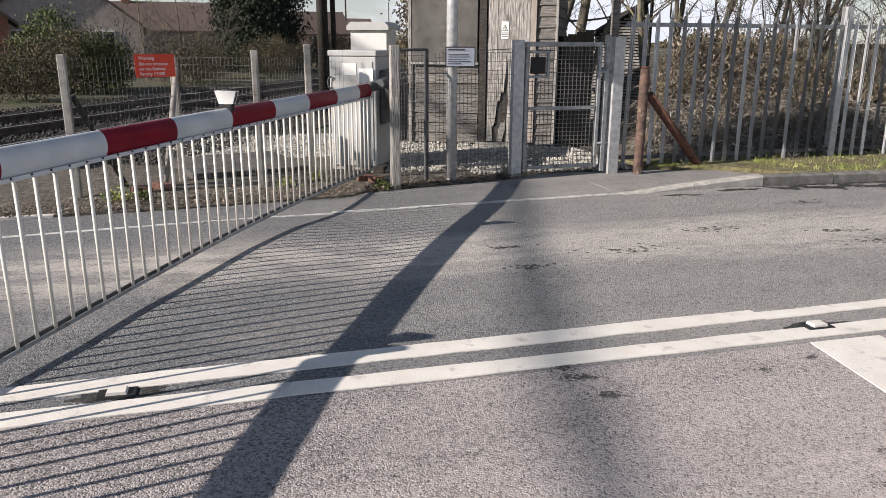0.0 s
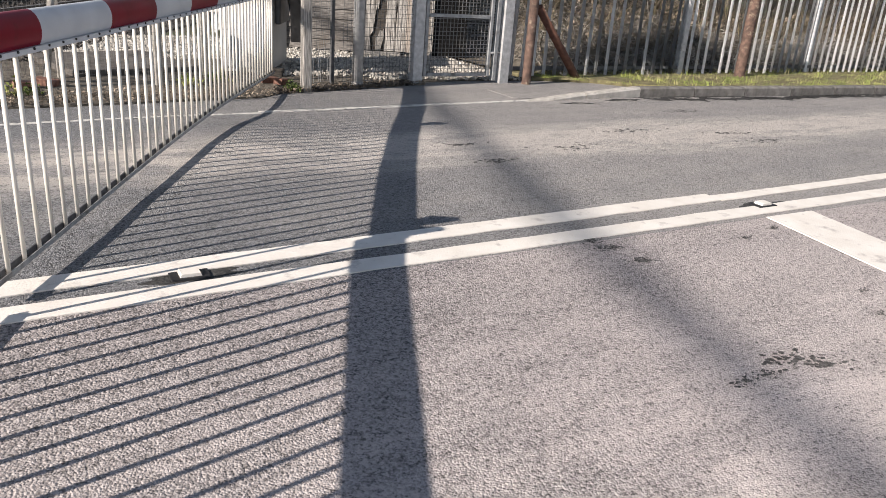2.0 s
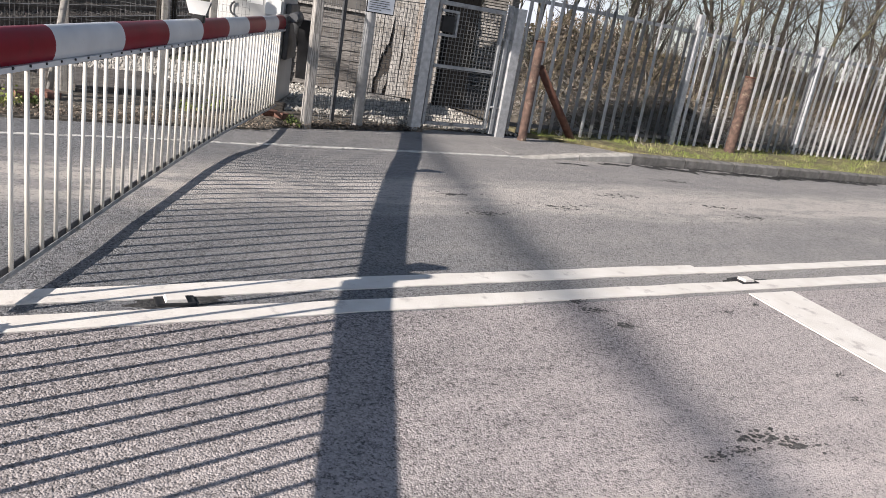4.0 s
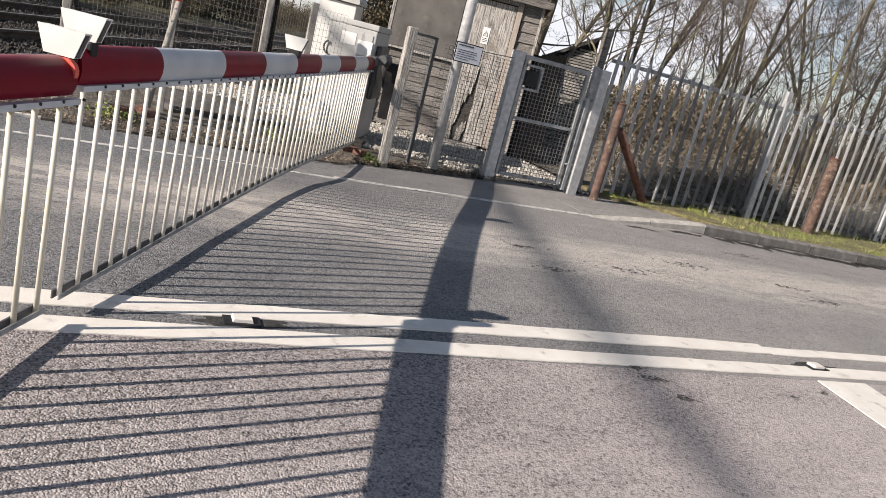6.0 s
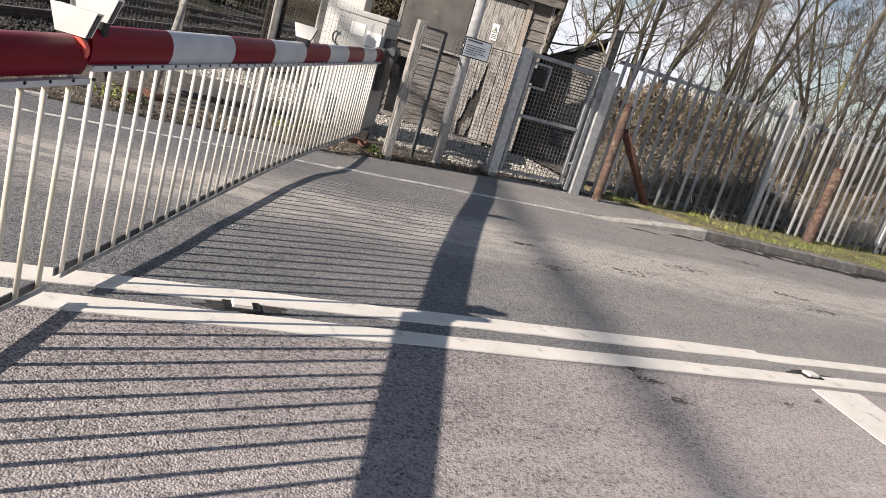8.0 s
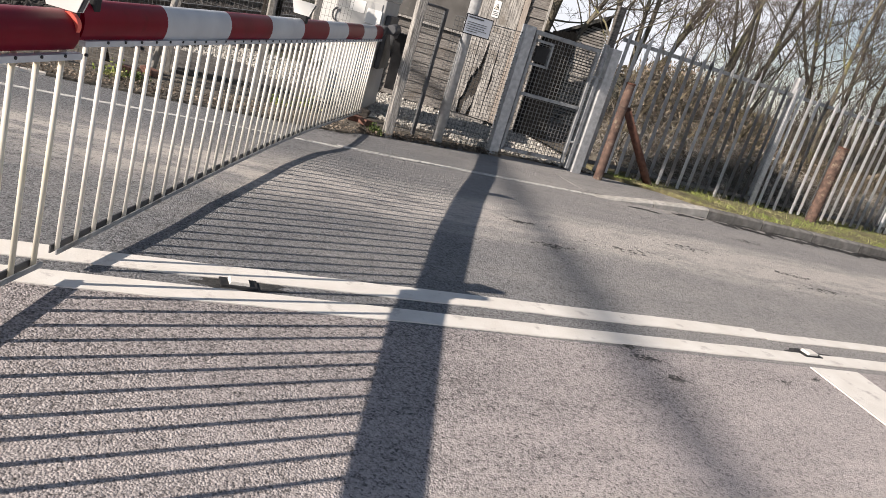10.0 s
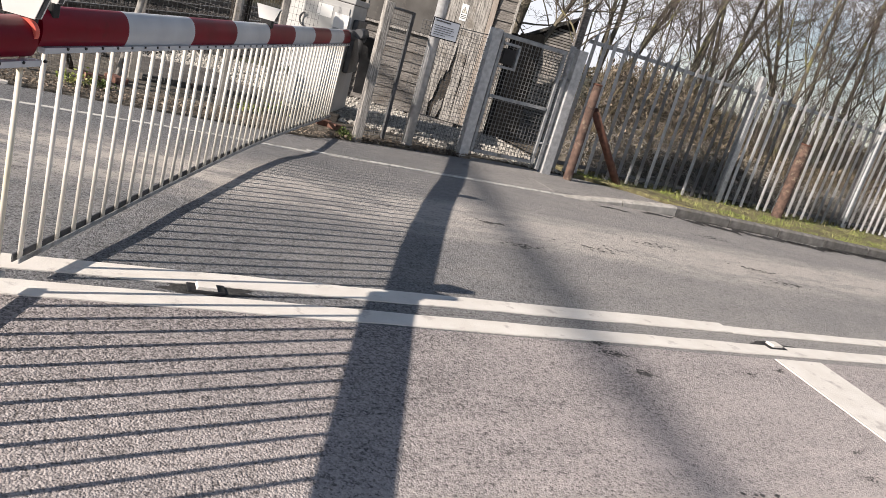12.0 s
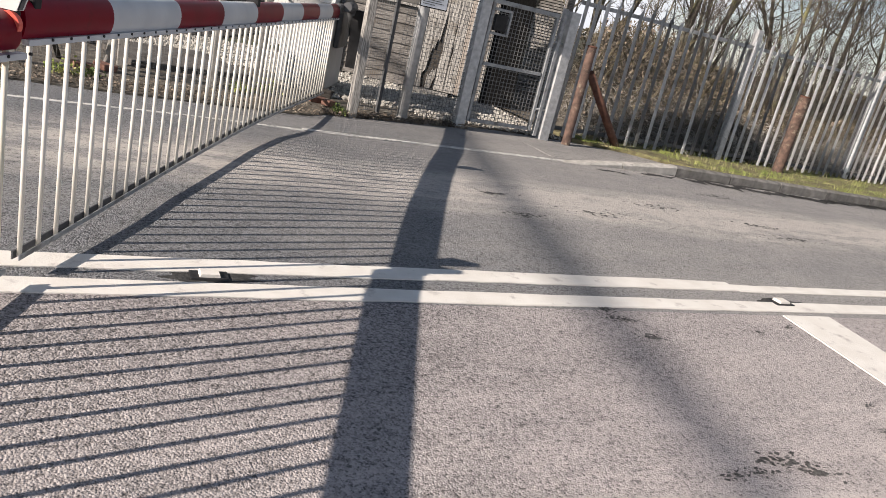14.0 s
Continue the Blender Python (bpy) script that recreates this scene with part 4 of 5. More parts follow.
# ---- hut ----
hut = thing("timber_hut", pose(2.04, 11.89, 0, 0, 0, TURN), "weathered grey timber trackside hut with a rotten plank door", "hut")
W, DEP, EAVE = 2.2, 2.1, 2.36
# solid dark core whose colour stands for the hut's unlit inside
shell = bmesh.new()
box(0.03, 0.06, -0.05, W - 0.03, DEP, EAVE, bm=shell)
part("wall", shell, M["dark_wood"], hut, "dark backing in place of the unlit inside")
r6 = random.Random(6)


def weatherboards(x0, x1, z0, z1, pitch, y, axis="x"):
    n = round((z1 - z0) / pitch)
    for i in range(n):
        z = z0 + i * (z1 - z0) / n
        h = (z1 - z0) / n
        bm = bmesh.new()
        a, b = x0 + r6.uniform(0, 0.012), x1 - r6.uniform(0, 0.012)
        sag = r6.uniform(-0.006, 0.006)
        if axis == "x":
            v = [(a, y, z + 0.004), (b, y, z + 0.004 + sag), (b, y + 0.022, z + h + 0.004), (a, y + 0.022, z + h + 0.004)]
            back = [(px, y + 0.045, pz) for px, _, pz in v]
        else:
            v = [(y, a, z + 0.004), (y, b, z + 0.004), (y - 0.022, b, z + h + 0.004), (y - 0.022, a, z + h + 0.004)]
            back = [(y - 0.045, py, pz) for _, py, pz in v]
        f = [bm.verts.new(p) for p in v]
        g = [bm.verts.new(p) for p in back]
        bm.faces.new(f)
        bm.faces.new(g[::-1])
        for k in range(4):
            bm.faces.new((f[k], g[k], g[(k + 1) % 4], f[(k + 1) % 4]))
        bmesh.ops.recalc_face_normals(bm, faces=bm.faces)
        part("board", bm, M["board"], hut)


weatherboards(0.0, 1.06, 0.02, 1.22, 0.15, 0.0)
weatherboards(1.92, W, 0.02, EAVE, 0.155, 0.0)
weatherboards(0.05, DEP, 0.02, EAVE, 0.155, W + 0.022, "y")
for i in range(15):
    part("board", box(-0.02, 0.05, 0.02 + 0.155 * i, 0.028, DEP, 0.17 + 0.155 * i), M["board"], hut)
part("panel", box(0.02, -0.02, 1.24, 1.04, 0.03, EAVE, 0.004), M["panel"], hut, "grey hardboard sheet over a window")
part("batten", box(0.0, -0.045, 1.20, 1.06, -0.004, 1.235), M["vboard"], hut, "grey sill batten")
part("corner_board", box(-0.03, -0.03, 0.0, 0.018, 0.048, EAVE), M["vboard"], hut)
part("corner_board", box(W - 0.005, -0.03, 0.0, W + 0.03, 0.02, EAVE), M["vboard"], hut, "pale corner strip")
part("jamb", box(1.07, -0.03, 0.0, 1.18, 0.05, EAVE, 0.004), M["dark_wood"], hut, "dark door jamb")
part("jamb", box(1.83, -0.03, 0.05, 1.915, 0.05, 2.26, 0.004), M["pink_board"], hut, "faded pinkish door jamb")
part("lintel", box(1.185, -0.035, 2.235, 1.915, 0.05, 2.30, 0.004), M["vboard"], hut)
part("sill", box(1.05, -0.10, -0.02, 1.75, 0.05, 0.045, 0.006), M["vboard"], hut, "worn timber threshold")
# dark sheet behind the planks, showing as darkness through the rotten notches
hut_door = part("door", box(1.19, 0.02, 0.05, 1.825, 0.04, 2.22), M["dark_wood"], hut, "rotten plank door")
xs = [1.19, 1.345, 1.50, 1.66, 1.825]
for i in range(4):
    a, b = xs[i] + 0.003, xs[i + 1] - 0.003
    if i == 1:
        bm = slab([(a, 0.56), (a + 0.02, 0.70), (a + 0.045, 0.66), (a + 0.07, 0.82), (a + 0.10, 0.79), (b - 0.03, 0.98), (b - 0.012, 1.18), (b, 1.24), (b, 2.215), (a, 2.215)], 0, 0.024)
    elif i == 0:
        bm = slab([(a, 0.06), (b - 0.05, 0.06), (b - 0.065, 0.27), (b - 0.025, 0.33), (b, 0.5), (b, 2.215), (a, 2.215)], 0, 0.024)
    else:
        bm = slab([(a, 0.06), (b, 0.06), (b, 2.215), (a, 2.215), (a, 1.2), (a + 0.014, 1.0), (a + 0.004, 0.85), (a + 0.022, 0.68), (a + 0.006, 0.5)], 0, 0.024)
    bmesh.ops.rotate(bm, verts=bm.verts, cent=(0, 0, 0), matrix=Matrix.Rotation(radians(90), 3, "X"))
    part("plank", bm, M["vboard"], hut_door, m=pose(0, 0.016, 0))
part("plank", slab([(1.36, 0.06), (1.44, 0.06), (1.47, 0.20), (1.49, 0.24), (1.49, 0.40), (1.46, 0.34), (1.43, 0.37), (1.39, 0.25), (1.37, 0.28)], 0, 0.024), M["vboard"], hut_door, m=pose(0, 0.014, 0, 90, 0, 0))
bm = extrude([(-0.14, EAVE), (W + 0.14, EAVE), (W / 2, EAVE + 0.5)], -0.16, DEP + 0.12)
part("roof", bm, M["felt"], hut, "dark felted gable roof")
part("bargeboard", box(-0.14, -0.18, EAVE - 0.08, W + 0.14, -0.161, EAVE + 0.02), M["board"], hut)

hz = thing("hazard_plate", pose(2.04 + U.x * 1.40, 11.89 + U.y * 1.40, 1.58, 0, 0, TURN), "white electrical hazard plate with a black triangle", "sign")
part("plate", box(0, -0.018, 0, 0.105, -0.012, 0.245), M["paper"], hz)
tri = [(0.01, 0.115), (0.095, 0.115), (0.0525, 0.205)]
part("triangle", slab(tri, 0, 0.002), M["black"], hz, m=pose(0, -0.019, 0, 90, 0, 0))
tri2 = [(0.021, 0.121), (0.084, 0.121), (0.0525, 0.19)]
part("triangle", slab(tri2, 0, 0.002), M["yellow"], hz, "pale cream inner triangle", m=pose(0, -0.0215, 0, 90, 0, 0))
part("bolt_mark", slab([(0.055, 0.178), (0.043, 0.150), (0.052, 0.150), (0.047, 0.125), (0.063, 0.156), (0.054, 0.156)], 0, 0.002), M["black"], hz, m=pose(0, -0.024, 0, 90, 0, 0))
for i in range(3):
    part("text_bar", box(0.012, -0.0205, 0.03 + 0.024 * i, 0.093, -0.0185, 0.040 + 0.024 * i), M["dark_grey"], hz)

# dark slatted shed beyond the gate
shed = thing("slatted_shed", pose(6.32, 14.55, 0, 0, 0, TURN), "grey timber shed clad in narrow weathered slats", "shed")
# dark core that colours the gaps between slats as shade
part("wall", extrude([(0.02, -0.05), (1.0, -0.05), (1.0, 2.31), (0.02, 1.712)], 0.035, 1.8), M["dark_wood"], shed, "dark backing in place of the unlit inside")
r8 = random.Random(8)
for i in range(36):
    z = 0.02 + 0.057 * i
    x0 = max(-0.02, (z + 0.05 - 1.66) / 0.62)
    part("slat", box(x0, r8.uniform(-0.006, 0.004), z, 1.04, 0.03, z + 0.040, 0.003), M["slat"], shed)
bm = extrude([(-0.12, 1.62), (1.12, 2.38), (1.12, 2.45), (-0.12, 1.69)], -0.12, 1.9)
part("roof", bm, M["felt"], shed, "sloping felted roof")
part("batten", box(-0.02, -0.035, 1.02, 1.04, -0.008, 1.06), M["vboard"], shed, "pale batten")
part("corner_post", box(1.042, -0.02, -0.05, 1.10, 0.06, 2.34), M["dark_wood"], shed)
# added black sheet in place of the dark gap between hut and shed
fill = thing("dark_gap_sheet", pose(4.03, 10.90, 0, 0, 0, TURN + 8), "black boards standing in for the shaded gap beside the hut", "partition")
for i in range(4):
    part("board", box(0.02 + 0.128 * i, 0.003 * (i % 2), -0.05, 0.146 + 0.128 * i, 0.03 + 0.003 * (i % 2), 1.62 + 0.03 * ((i * 5) % 4), 0.003), M["gap_black"], fill)

# ---- railway ----
bed = part("track_bed", slab([tuple(at_rail(s, n).xy) for s, n in ((5.6, -2.6), (5.6, -10.4), (400, -10.4), (400, -2.6))], -0.3, -0.005), M["ballast"])
tagged(bed, "brown grey ballast bed of the railway", "track bed", kind="structure")
RAIL = [(-0.07, -0.16), (0.07, -0.16), (0.07, -0.145), (0.012, -0.12), (0.012, -0.045), (0.036, -0.03), (0.036, -0.004), (-0.036, -0.004), (-0.036, -0.03), (-0.012, -0.045), (-0.012, -0.12), (-0.07, -0.145)]
for k, off in enumerate((-4.6, -7.7)):
    tr = thing("railway_track", rail_frame(0, off, 0.15) @ Matrix.Diagonal((1, 1, 1.35, 1)), "rusty steel railway track on sleepers", "railway track", "railway tracks")
    for g in (-0.755, 0.755):
        rl = part("rail", extrude([(x + g, z) for x, z in RAIL], 4.5 if k else 5.0, 300), M["rail"], tr)
        part("rail_head", box(g - 0.03, 4.5 if k else 5.0, -0.004, g + 0.03, 300, 0.0), M["rail_head"], rl, "worn bright running surface")
    sl = mesh_of(box(-1.3, -0.12, -0.30, 1.3, 0.12, -0.158, 0.01), "sleeper", M["sleeper"])
    for i in range(70):
        part("sleeper", sl, None, tr, m=pose(0, 5.2 + 0.65 * i, 0))

rng = np.random.default_rng(7)


def rail_scatter(n, s0, s1, n0, n1, z0, z1, power=1.0):
    s = s0 + (s1 - s0) * rng.random(n) ** power
    k = rng.uniform(n0, n1, n)
    p = np.array(P0)[None] + np.array(D)[None] * s[:, None] + np.array(U)[None] * k[:, None]
    p[:, 2] = rng.uniform(z0, z1, n)
    return p


scatter("ballast_stones", OCTA, OCTA_F, rail_scatter(26000, 5.6, 34, -10.4, -2.8, -0.02, 0.04, 1.7), M["stone_grey"], rng.uniform(0.02, 0.042, 26000), rng, label="loose grey ballast stones along the track", category="ballast", stretch=(0.6, 1.2))
gp = np.stack([rng.uniform(0.9, 4.3, 9000), rng.uniform(8.75, 11.9, 9000), rng.uniform(-0.015, 0.012, 9000)], 1)
gp = gp[(gp[:, 1] > 8.85 + (gp[:, 0] < 2.2) * 0.35)]
scatter("pale_gravel", OCTA, OCTA_F, gp, M["stone_pale"], rng.uniform(0.012, 0.03, len(gp)), rng, label="pale limestone gravel in front of the hut", category="gravel", stretch=(0.6, 1.2))
gp = np.stack([rng.uniform(-1.7, 1.3, 7000), rng.uniform(10.6, 13.2, 7000), rng.uniform(-0.015, 0.012, 7000)], 1)
scatter("pale_gravel", OCTA, OCTA_F, gp, M["stone_pale"], rng.uniform(0.012, 0.03, len(gp)), rng, label="pale limestone gravel beside the track fence", category="gravel", stretch=(0.6, 1.2))
slabob = part("concrete_slab", box(-0.70, -0.74, -0.05, 0.70, 0.74, 0.05, 0.015), M["sleeper"], m=pose(-0.60, 10.12, 0.0, 0, 0, 16))
tagged(slabob, "dark weathered concrete trough lid on gravel", "slab")
for i, (x, y, a) in enumerate([(-1.55, 8.55, 20), (-1.35, 8.7, -30), (0.85, 8.75, 10), (0.95, 8.62, 50)]):
    br = part("brick", box(-0.105, -0.05, -0.03, 0.105, 0.05, 0.035, 0.006), M["brick_paver"], m=pose(x, y, 0.02, 4, 6, a))
    tagged(br, "broken red brick lying on the verge", "brick", "loose bricks")

# ---- plants ----
def tubes(paths, sides, material, name, parent=None, label=""):
    """Tapered tubes along paths of (point, radius), one mesh."""
    verts, faces = [], []
    for path in paths:
        base = len(verts)
        for i, (p, r) in enumerate(path):
            q = path[min(i + 1, len(path) - 1)][0] - path[max(i - 1, 0)][0]
            q = q.normalized() if q.length > 1e-6 else Vector((0, 0, 1))
            a = q.orthogonal().normalized()
            b = q.cross(a)
            for k in range(sides):
                t = 2 * math.pi * k / sides
                verts.append(tuple(p + (a * math.cos(t) + b * math.sin(t)) * r))
        for i in range(len(path) - 1):
            for k in range(sides):
                j = (k + 1) % sides
                faces.append((base + i * sides + k, base + i * sides + j, base + (i + 1) * sides + j, base + (i + 1) * sides + k))
    me = bpy.data.meshes.new(name)
    me.from_pydata(verts, [], faces)
    me.materials.append(material)
    me.polygons.foreach_set("use_smooth", [True] * len(me.polygons))
    return part(name, me, None, parent, label)


def bare_tree(x, y, h, seed, r0=0.09, lean=(0, 0), stems=1, spread=0.6, z=0.0, label="leafless tree with lichened yellow-green bark", twigs=5):
    r = random.Random(seed)
    t = thing("bare_tree", pose(x, y, z), label, "tree", "leafless trees behind the fence")
    trunk, limbs, fine = [], [], []

    def grow(p, d, length, rad, depth):
        n = (8, 6, 4, 3, 2)[depth]
        wander = (0.08, 0.19, 0.27, 0.3, 0.3)[depth]
        path = [(p.copy(), rad)]
        q = p.copy()
        dd = d.copy()
        for i in range(n):
            dd = (dd + Vector((r.gauss(0, wander), r.gauss(0, wander), r.gauss(0.05, 0.6 * wander)))).normalized()
            q = q + dd * (length / n)
            path.append((q.copy(), max(0.0028, rad * (1 - 0.68 * (i + 1) / n))))
        (trunk if depth == 0 else limbs if depth < 2 else fine).append(path)
        if depth >= 4:
            return
        kids = {0: 9, 1: 6, 2: 4, 3: twigs}[depth]
        for k in range(kids):
            f = r.uniform(0.22 if depth == 0 else 0.12, 1.0)
            i = min(n - 1, int(f * n))
            base = path[i][0].lerp(path[i + 1][0], f * n - i)
            side = Vector((r.gauss(0, 1), r.gauss(0, 1), r.gauss(0.25, 0.45))).normalized()
            wide = spread + 0.1 * (depth > 0)
            nd = (dd * (1 - wide) + side * wide + Vector((0, 0, 0.14))).normalized()
            grow(base, nd, length * r.uniform(0.26, 0.5), max(0.0034, path[i][1] * r.uniform(0.28, 0.48)), depth + 1)

    for s in range(stems):
        d = Vector((lean[0] + r.gauss(0, 0.12 * (stems > 1) + 0.02), lean[1] + r.gauss(0, 0.12 * (stems > 1) + 0.02), 1)).normalized()
        grow(Vector((r.gauss(0, 0.08) if stems > 1 else 0, r.gauss(0, 0.08) if stems > 1 else 0, -0.05)), d, h * r.uniform(0.75, 0.95), 0.62 * r0 * r.uniform(0.8, 1.1), 0)
    tubes(trunk, 9, M["bark"], "trunk", t)
    tubes(limbs, 5, M["bark"], "bough", t)
    tubes(fine, 3, M["twig"], "crown", t)
    return t


TREES = [(5.0, 12.2, 6.0, 0.11, (0.10, 0), 1), (5.9, 11.4, 6.5, 0.09, (0.12, 0.1), 2), (6.9, 12.6, 7.0, 0.10, (0.05, 0), 2), (8.0, 11.6, 6.5, 0.085, (0.18, 0.05), 2), (9.4, 12.4, 7.0, 0.09, (0.1, 0), 3),
         (10.8, 11.3, 6.0, 0.085, (0.05, 0), 2), (12.4, 12.6, 7.0, 0.1, (-0.1, 0), 3), (14.2, 11.6, 6.5, 0.09, (0, 0), 3), (11.5, 14.5, 8.0, 0.11, (0, 0), 2), (8.8, 15.0, 8.0, 0.11, (0.05, 0), 2), (15.5, 14.0, 8, 0.11, (0, 0), 2), (17.5, 12.5, 7, 0.1, (-0.1, 0), 3), (4.3, 13.6, 6.5, 0.08, (0.05, 0), 2),
         (5.55, 14.3, 8.0, 0.19, (0.20, 0), 1), (5.35, 14.7, 8.0, 0.15, (0.06, 0), 1)]
for i, (x, y, h, r0, lean, stems) in enumerate(TREES):
    bare_tree(x, y, h, 40 + i, r0, lean, stems)
SHRUBS = [(7.4, 11.6, 3.6), (9.6, 12.4, 4.0), (12.2, 11.6, 4.2), (14.8, 12.9, 4.4), (17.6, 12.6, 4.6)]
for i, (x, y, h) in enumerate(SHRUBS):
    bare_tree(x, y, h, 170 + i, 0.045, (0, 0), 3, spread=0.6, z=0.3, label="leafless many-stemmed shrub with fine grey-brown twigs", twigs=2)


def mound_height(x, y):
    """A heap some 1.3 m high behind the first bay, falling to a low bank."""
    a = 1.28 * min(1, max(0, (10.4 - x) / 3.0)) ** 0.8
    k = min(1, max(0, (y - 9.3) / 1.25)) * min(1, max(0, (x + 1.71 - 0.68 * (y - 0.43)) / 0.6))
    return 0.02 + k * (max(a, 0.45) + 0.22 * noise.noise(Vector((x * 0.9, y * 0.9, 0))))


mound = grid_sheet("brush_bank", 4.4, 9.35, 30, 16, 100, 28, mound_height, M["litter"])
tagged(mound, "rough earth bank behind the palisade fence", "bank", kind="structure")


def bramble_heap(name, n, where, reach, rad, label, material="bramble", seed=3):
    r = random.Random(seed)
    paths = []
    for i in range(n):
        p = Vector(where(r))
        d = Vector((r.gauss(0, 1), r.gauss(0, 1), r.uniform(0.0, 0.9))).normalized()
        L = r.uniform(*reach)
        path = [(p, rad)]
        for k in range(5):
            d = (d + Vector((r.gauss(0, 0.25), r.gauss(0, 0.25), -0.28 + r.gauss(0, 0.15)))).normalized()
            p = p + d * L / 5
            path.append((p, rad * (1 - 0.14 * k)))
        paths.append(path)
    ob = tubes(paths, 3, M[material], name)
    return tagged(ob, label, "brambles", kind="stuff")


def on_mound(r):
    y = r.uniform(9.4, 11.8)
    x = 0.68 * (y - 0.43) - 1.45 + 12 * r.random() ** 1.3
    y = max(y, 9.55 + 0.095 * (x - 4.1))
    return (x, y, mound_height(x, y))


bramble_heap("bramble_thicket", 7000, on_mound, (0.2, 0.8), 0.0042, "tangled dead brown bramble stems on the bank")


def at_fence_foot(r):
    x = 4.9 + 8.5 * r.random() ** 1.2
    y = 9.12 + 0.035 * (x - 4.1) + 0.6 * r.random()
    return (x, y, mound_height(x, y) + 0.35 * r.random() ** 2)


bramble_heap("fallen_twigs", 4200, at_fence_foot, (0.15, 0.6), 0.0036, "pale dead twigs heaped along the foot of the fence", "pale_twig", seed=8)
n = 26000
ly = rng.uniform(9.15, 11.8, n)
lp = np.stack([0.68 * (ly - 0.43) - 1.4 + 12 * rng.random(n) ** 1.2, ly, np.zeros(n)], 1)
lp[:, 2] = [mound_height(a, b) + rng.random() ** 2 * 0.4 for a, b, _ in lp]
lp = lp[lp[:, 1] > 9.2 + 0.095 * (lp[:, 0] - 4.1)]
n = len(lp)
dry = rng.random(n) < 0.25
scatter("dry_grass", BLADE, BLADE_F, lp[dry], M["scrub"], rng.uniform(0.10, 0.32, dry.sum()), rng, flat=True, label="dry olive-brown grass and weeds on the bank", category="grass", tilt=0.6)
lp = lp[~dry]
n = len(lp)
scatter("dead_leaves", LEAF, LEAF_F, lp, M["dead_leaf"], rng.uniform(0.03, 0.075, n), rng, label="dry brown leaves caught in the brambles", category="leaf litter")



def brush(name, n, label, seed=12):
    """Upright thin stems with a few side shoots."""
    r = random.Random(seed)
    paths = []
    for i in range(n):
        y = r.uniform(10.4, 15.5)
        x = 0.68 * (y - 0.43) + 0.6 + 14 * r.random() ** 0.8
        p = Vector((x, y, mound_height(x, y) - 0.03))
        d = Vector((r.gauss(0.05, 0.22), r.gauss(0, 0.22), 1)).normalized()
        h = r.uniform(0.7, 2.1)
        path = [(p, 0.009)]
        for k in range(6):
            d = (d + Vector((r.gauss(0, 0.14), r.gauss(0, 0.14), 0.02))).normalized()
            p = p + d * h / 6
            path.append((p, 0.009 * (1 - 0.13 * k)))
            if k > 0:
                for j in range(2):
                    e = (d * 0.6 + Vector((r.gauss(0, 0.7), r.gauss(0, 0.7), r.gauss(0.1, 0.3)))).normalized()
                    q = p.copy()
                    side = [(q, 0.0045)]
                    for m in range(3):
                        e = (e + Vector((r.gauss(0, 0.2), r.gauss(0, 0.2), 0.05))).normalized()
                        q = q + e * r.uniform(0.08, 0.2)
                        side.append((q, 0.0045 - 0.0009 * m))
                    paths.append(side)
        paths.append(path)
    return tagged(tubes(paths, 3, M["twig"], name), label, "brushwood", kind="stuff")


brush("brushwood", 420, "dense thin leafless brown brushwood behind the fence")

# grass blades on the verge by the kerb
n = 42000
gx = 4.6 + 16 * rng.random(n) ** 1.4
top = 8.95 + 0.035 * (gx - 4.1)
low = np.where(gx < 6.3, 8.75 - (gx - 4.6) * 0.62, 7.68 - 0.045 * (gx - 6.3))
gy = low + (top + 0.25 - low) * rng.random(n)
gpos = np.stack([gx, gy, np.full(n, 0.02)], 1)
patch = np.array([noise.noise(Vector((a * 1.7, b * 3.0, 4.0))) for a, b in zip(gx, gy)]) + 0.25 * rng.standard_normal(n)
gx, gpos = gx[patch > 0.0], gpos[patch > 0.0]
n = len(gx)
scatter("verge_grass", BLADE, BLADE_F, gpos, M["grass"], rng.uniform(0.022, 0.06, n) * np.where(gx < 6, 0.6, 1.0) * np.where(rng.random(n) < 0.06, 2.2, 1.0), rng, flat=True, label="short rough green grass behind the kerb", category="grass", tilt=0.4)
# litter and weeds along the mesh fence foot
n = 2600
t_ = rng.random(n)
fx = 0.75 + 2.0 * t_
fy = 8.12 + 0.24 * (fx - 0.75) + np.abs(rng.normal(0, 0.13, n))
scatter("leaf_litter", LEAF, LEAF_F, np.stack([fx, fy, rng.uniform(-0.03, 0.02, n)], 1), M["dead_leaf"], rng.uniform(0.015, 0.042, n), rng, flat=True, label="dead leaves along the foot of the mesh fence", category="leaf litter", tilt=0.5)
n = 4200
fx = -3.6 + 4.3 * rng.random(n)
fy = 7.55 + 0.1 * (fx + 2.5) + np.abs(rng.normal(0, 0.35, n))
scatter("leaf_litter", LEAF, LEAF_F, np.stack([fx, fy, rng.uniform(-0.005, 0.035, n)], 1), M["dead_leaf"], rng.uniform(0.012, 0.036, n), rng, flat=True, label="dead leaves and stems along the road edge", category="leaf litter", tilt=0.5)


def weed(x, y, size, seed, material="leaf", label="low green weed on the verge"):
    r = np.random.default_rng(seed)
    k = 160
    p = r.normal(0, size * 0.45, (k, 3))
    p[:, 2] = np.abs(p[:, 2]) * 0.8
    ob = scatter("weed", LEAF, LEAF_F, p, M[material], r.uniform(0.015, 0.045, k), r)
    ob.matrix_basis = pose(x, y, 0)
    return tagged(ob, label, "weed", "weeds along the verge", "stuff")


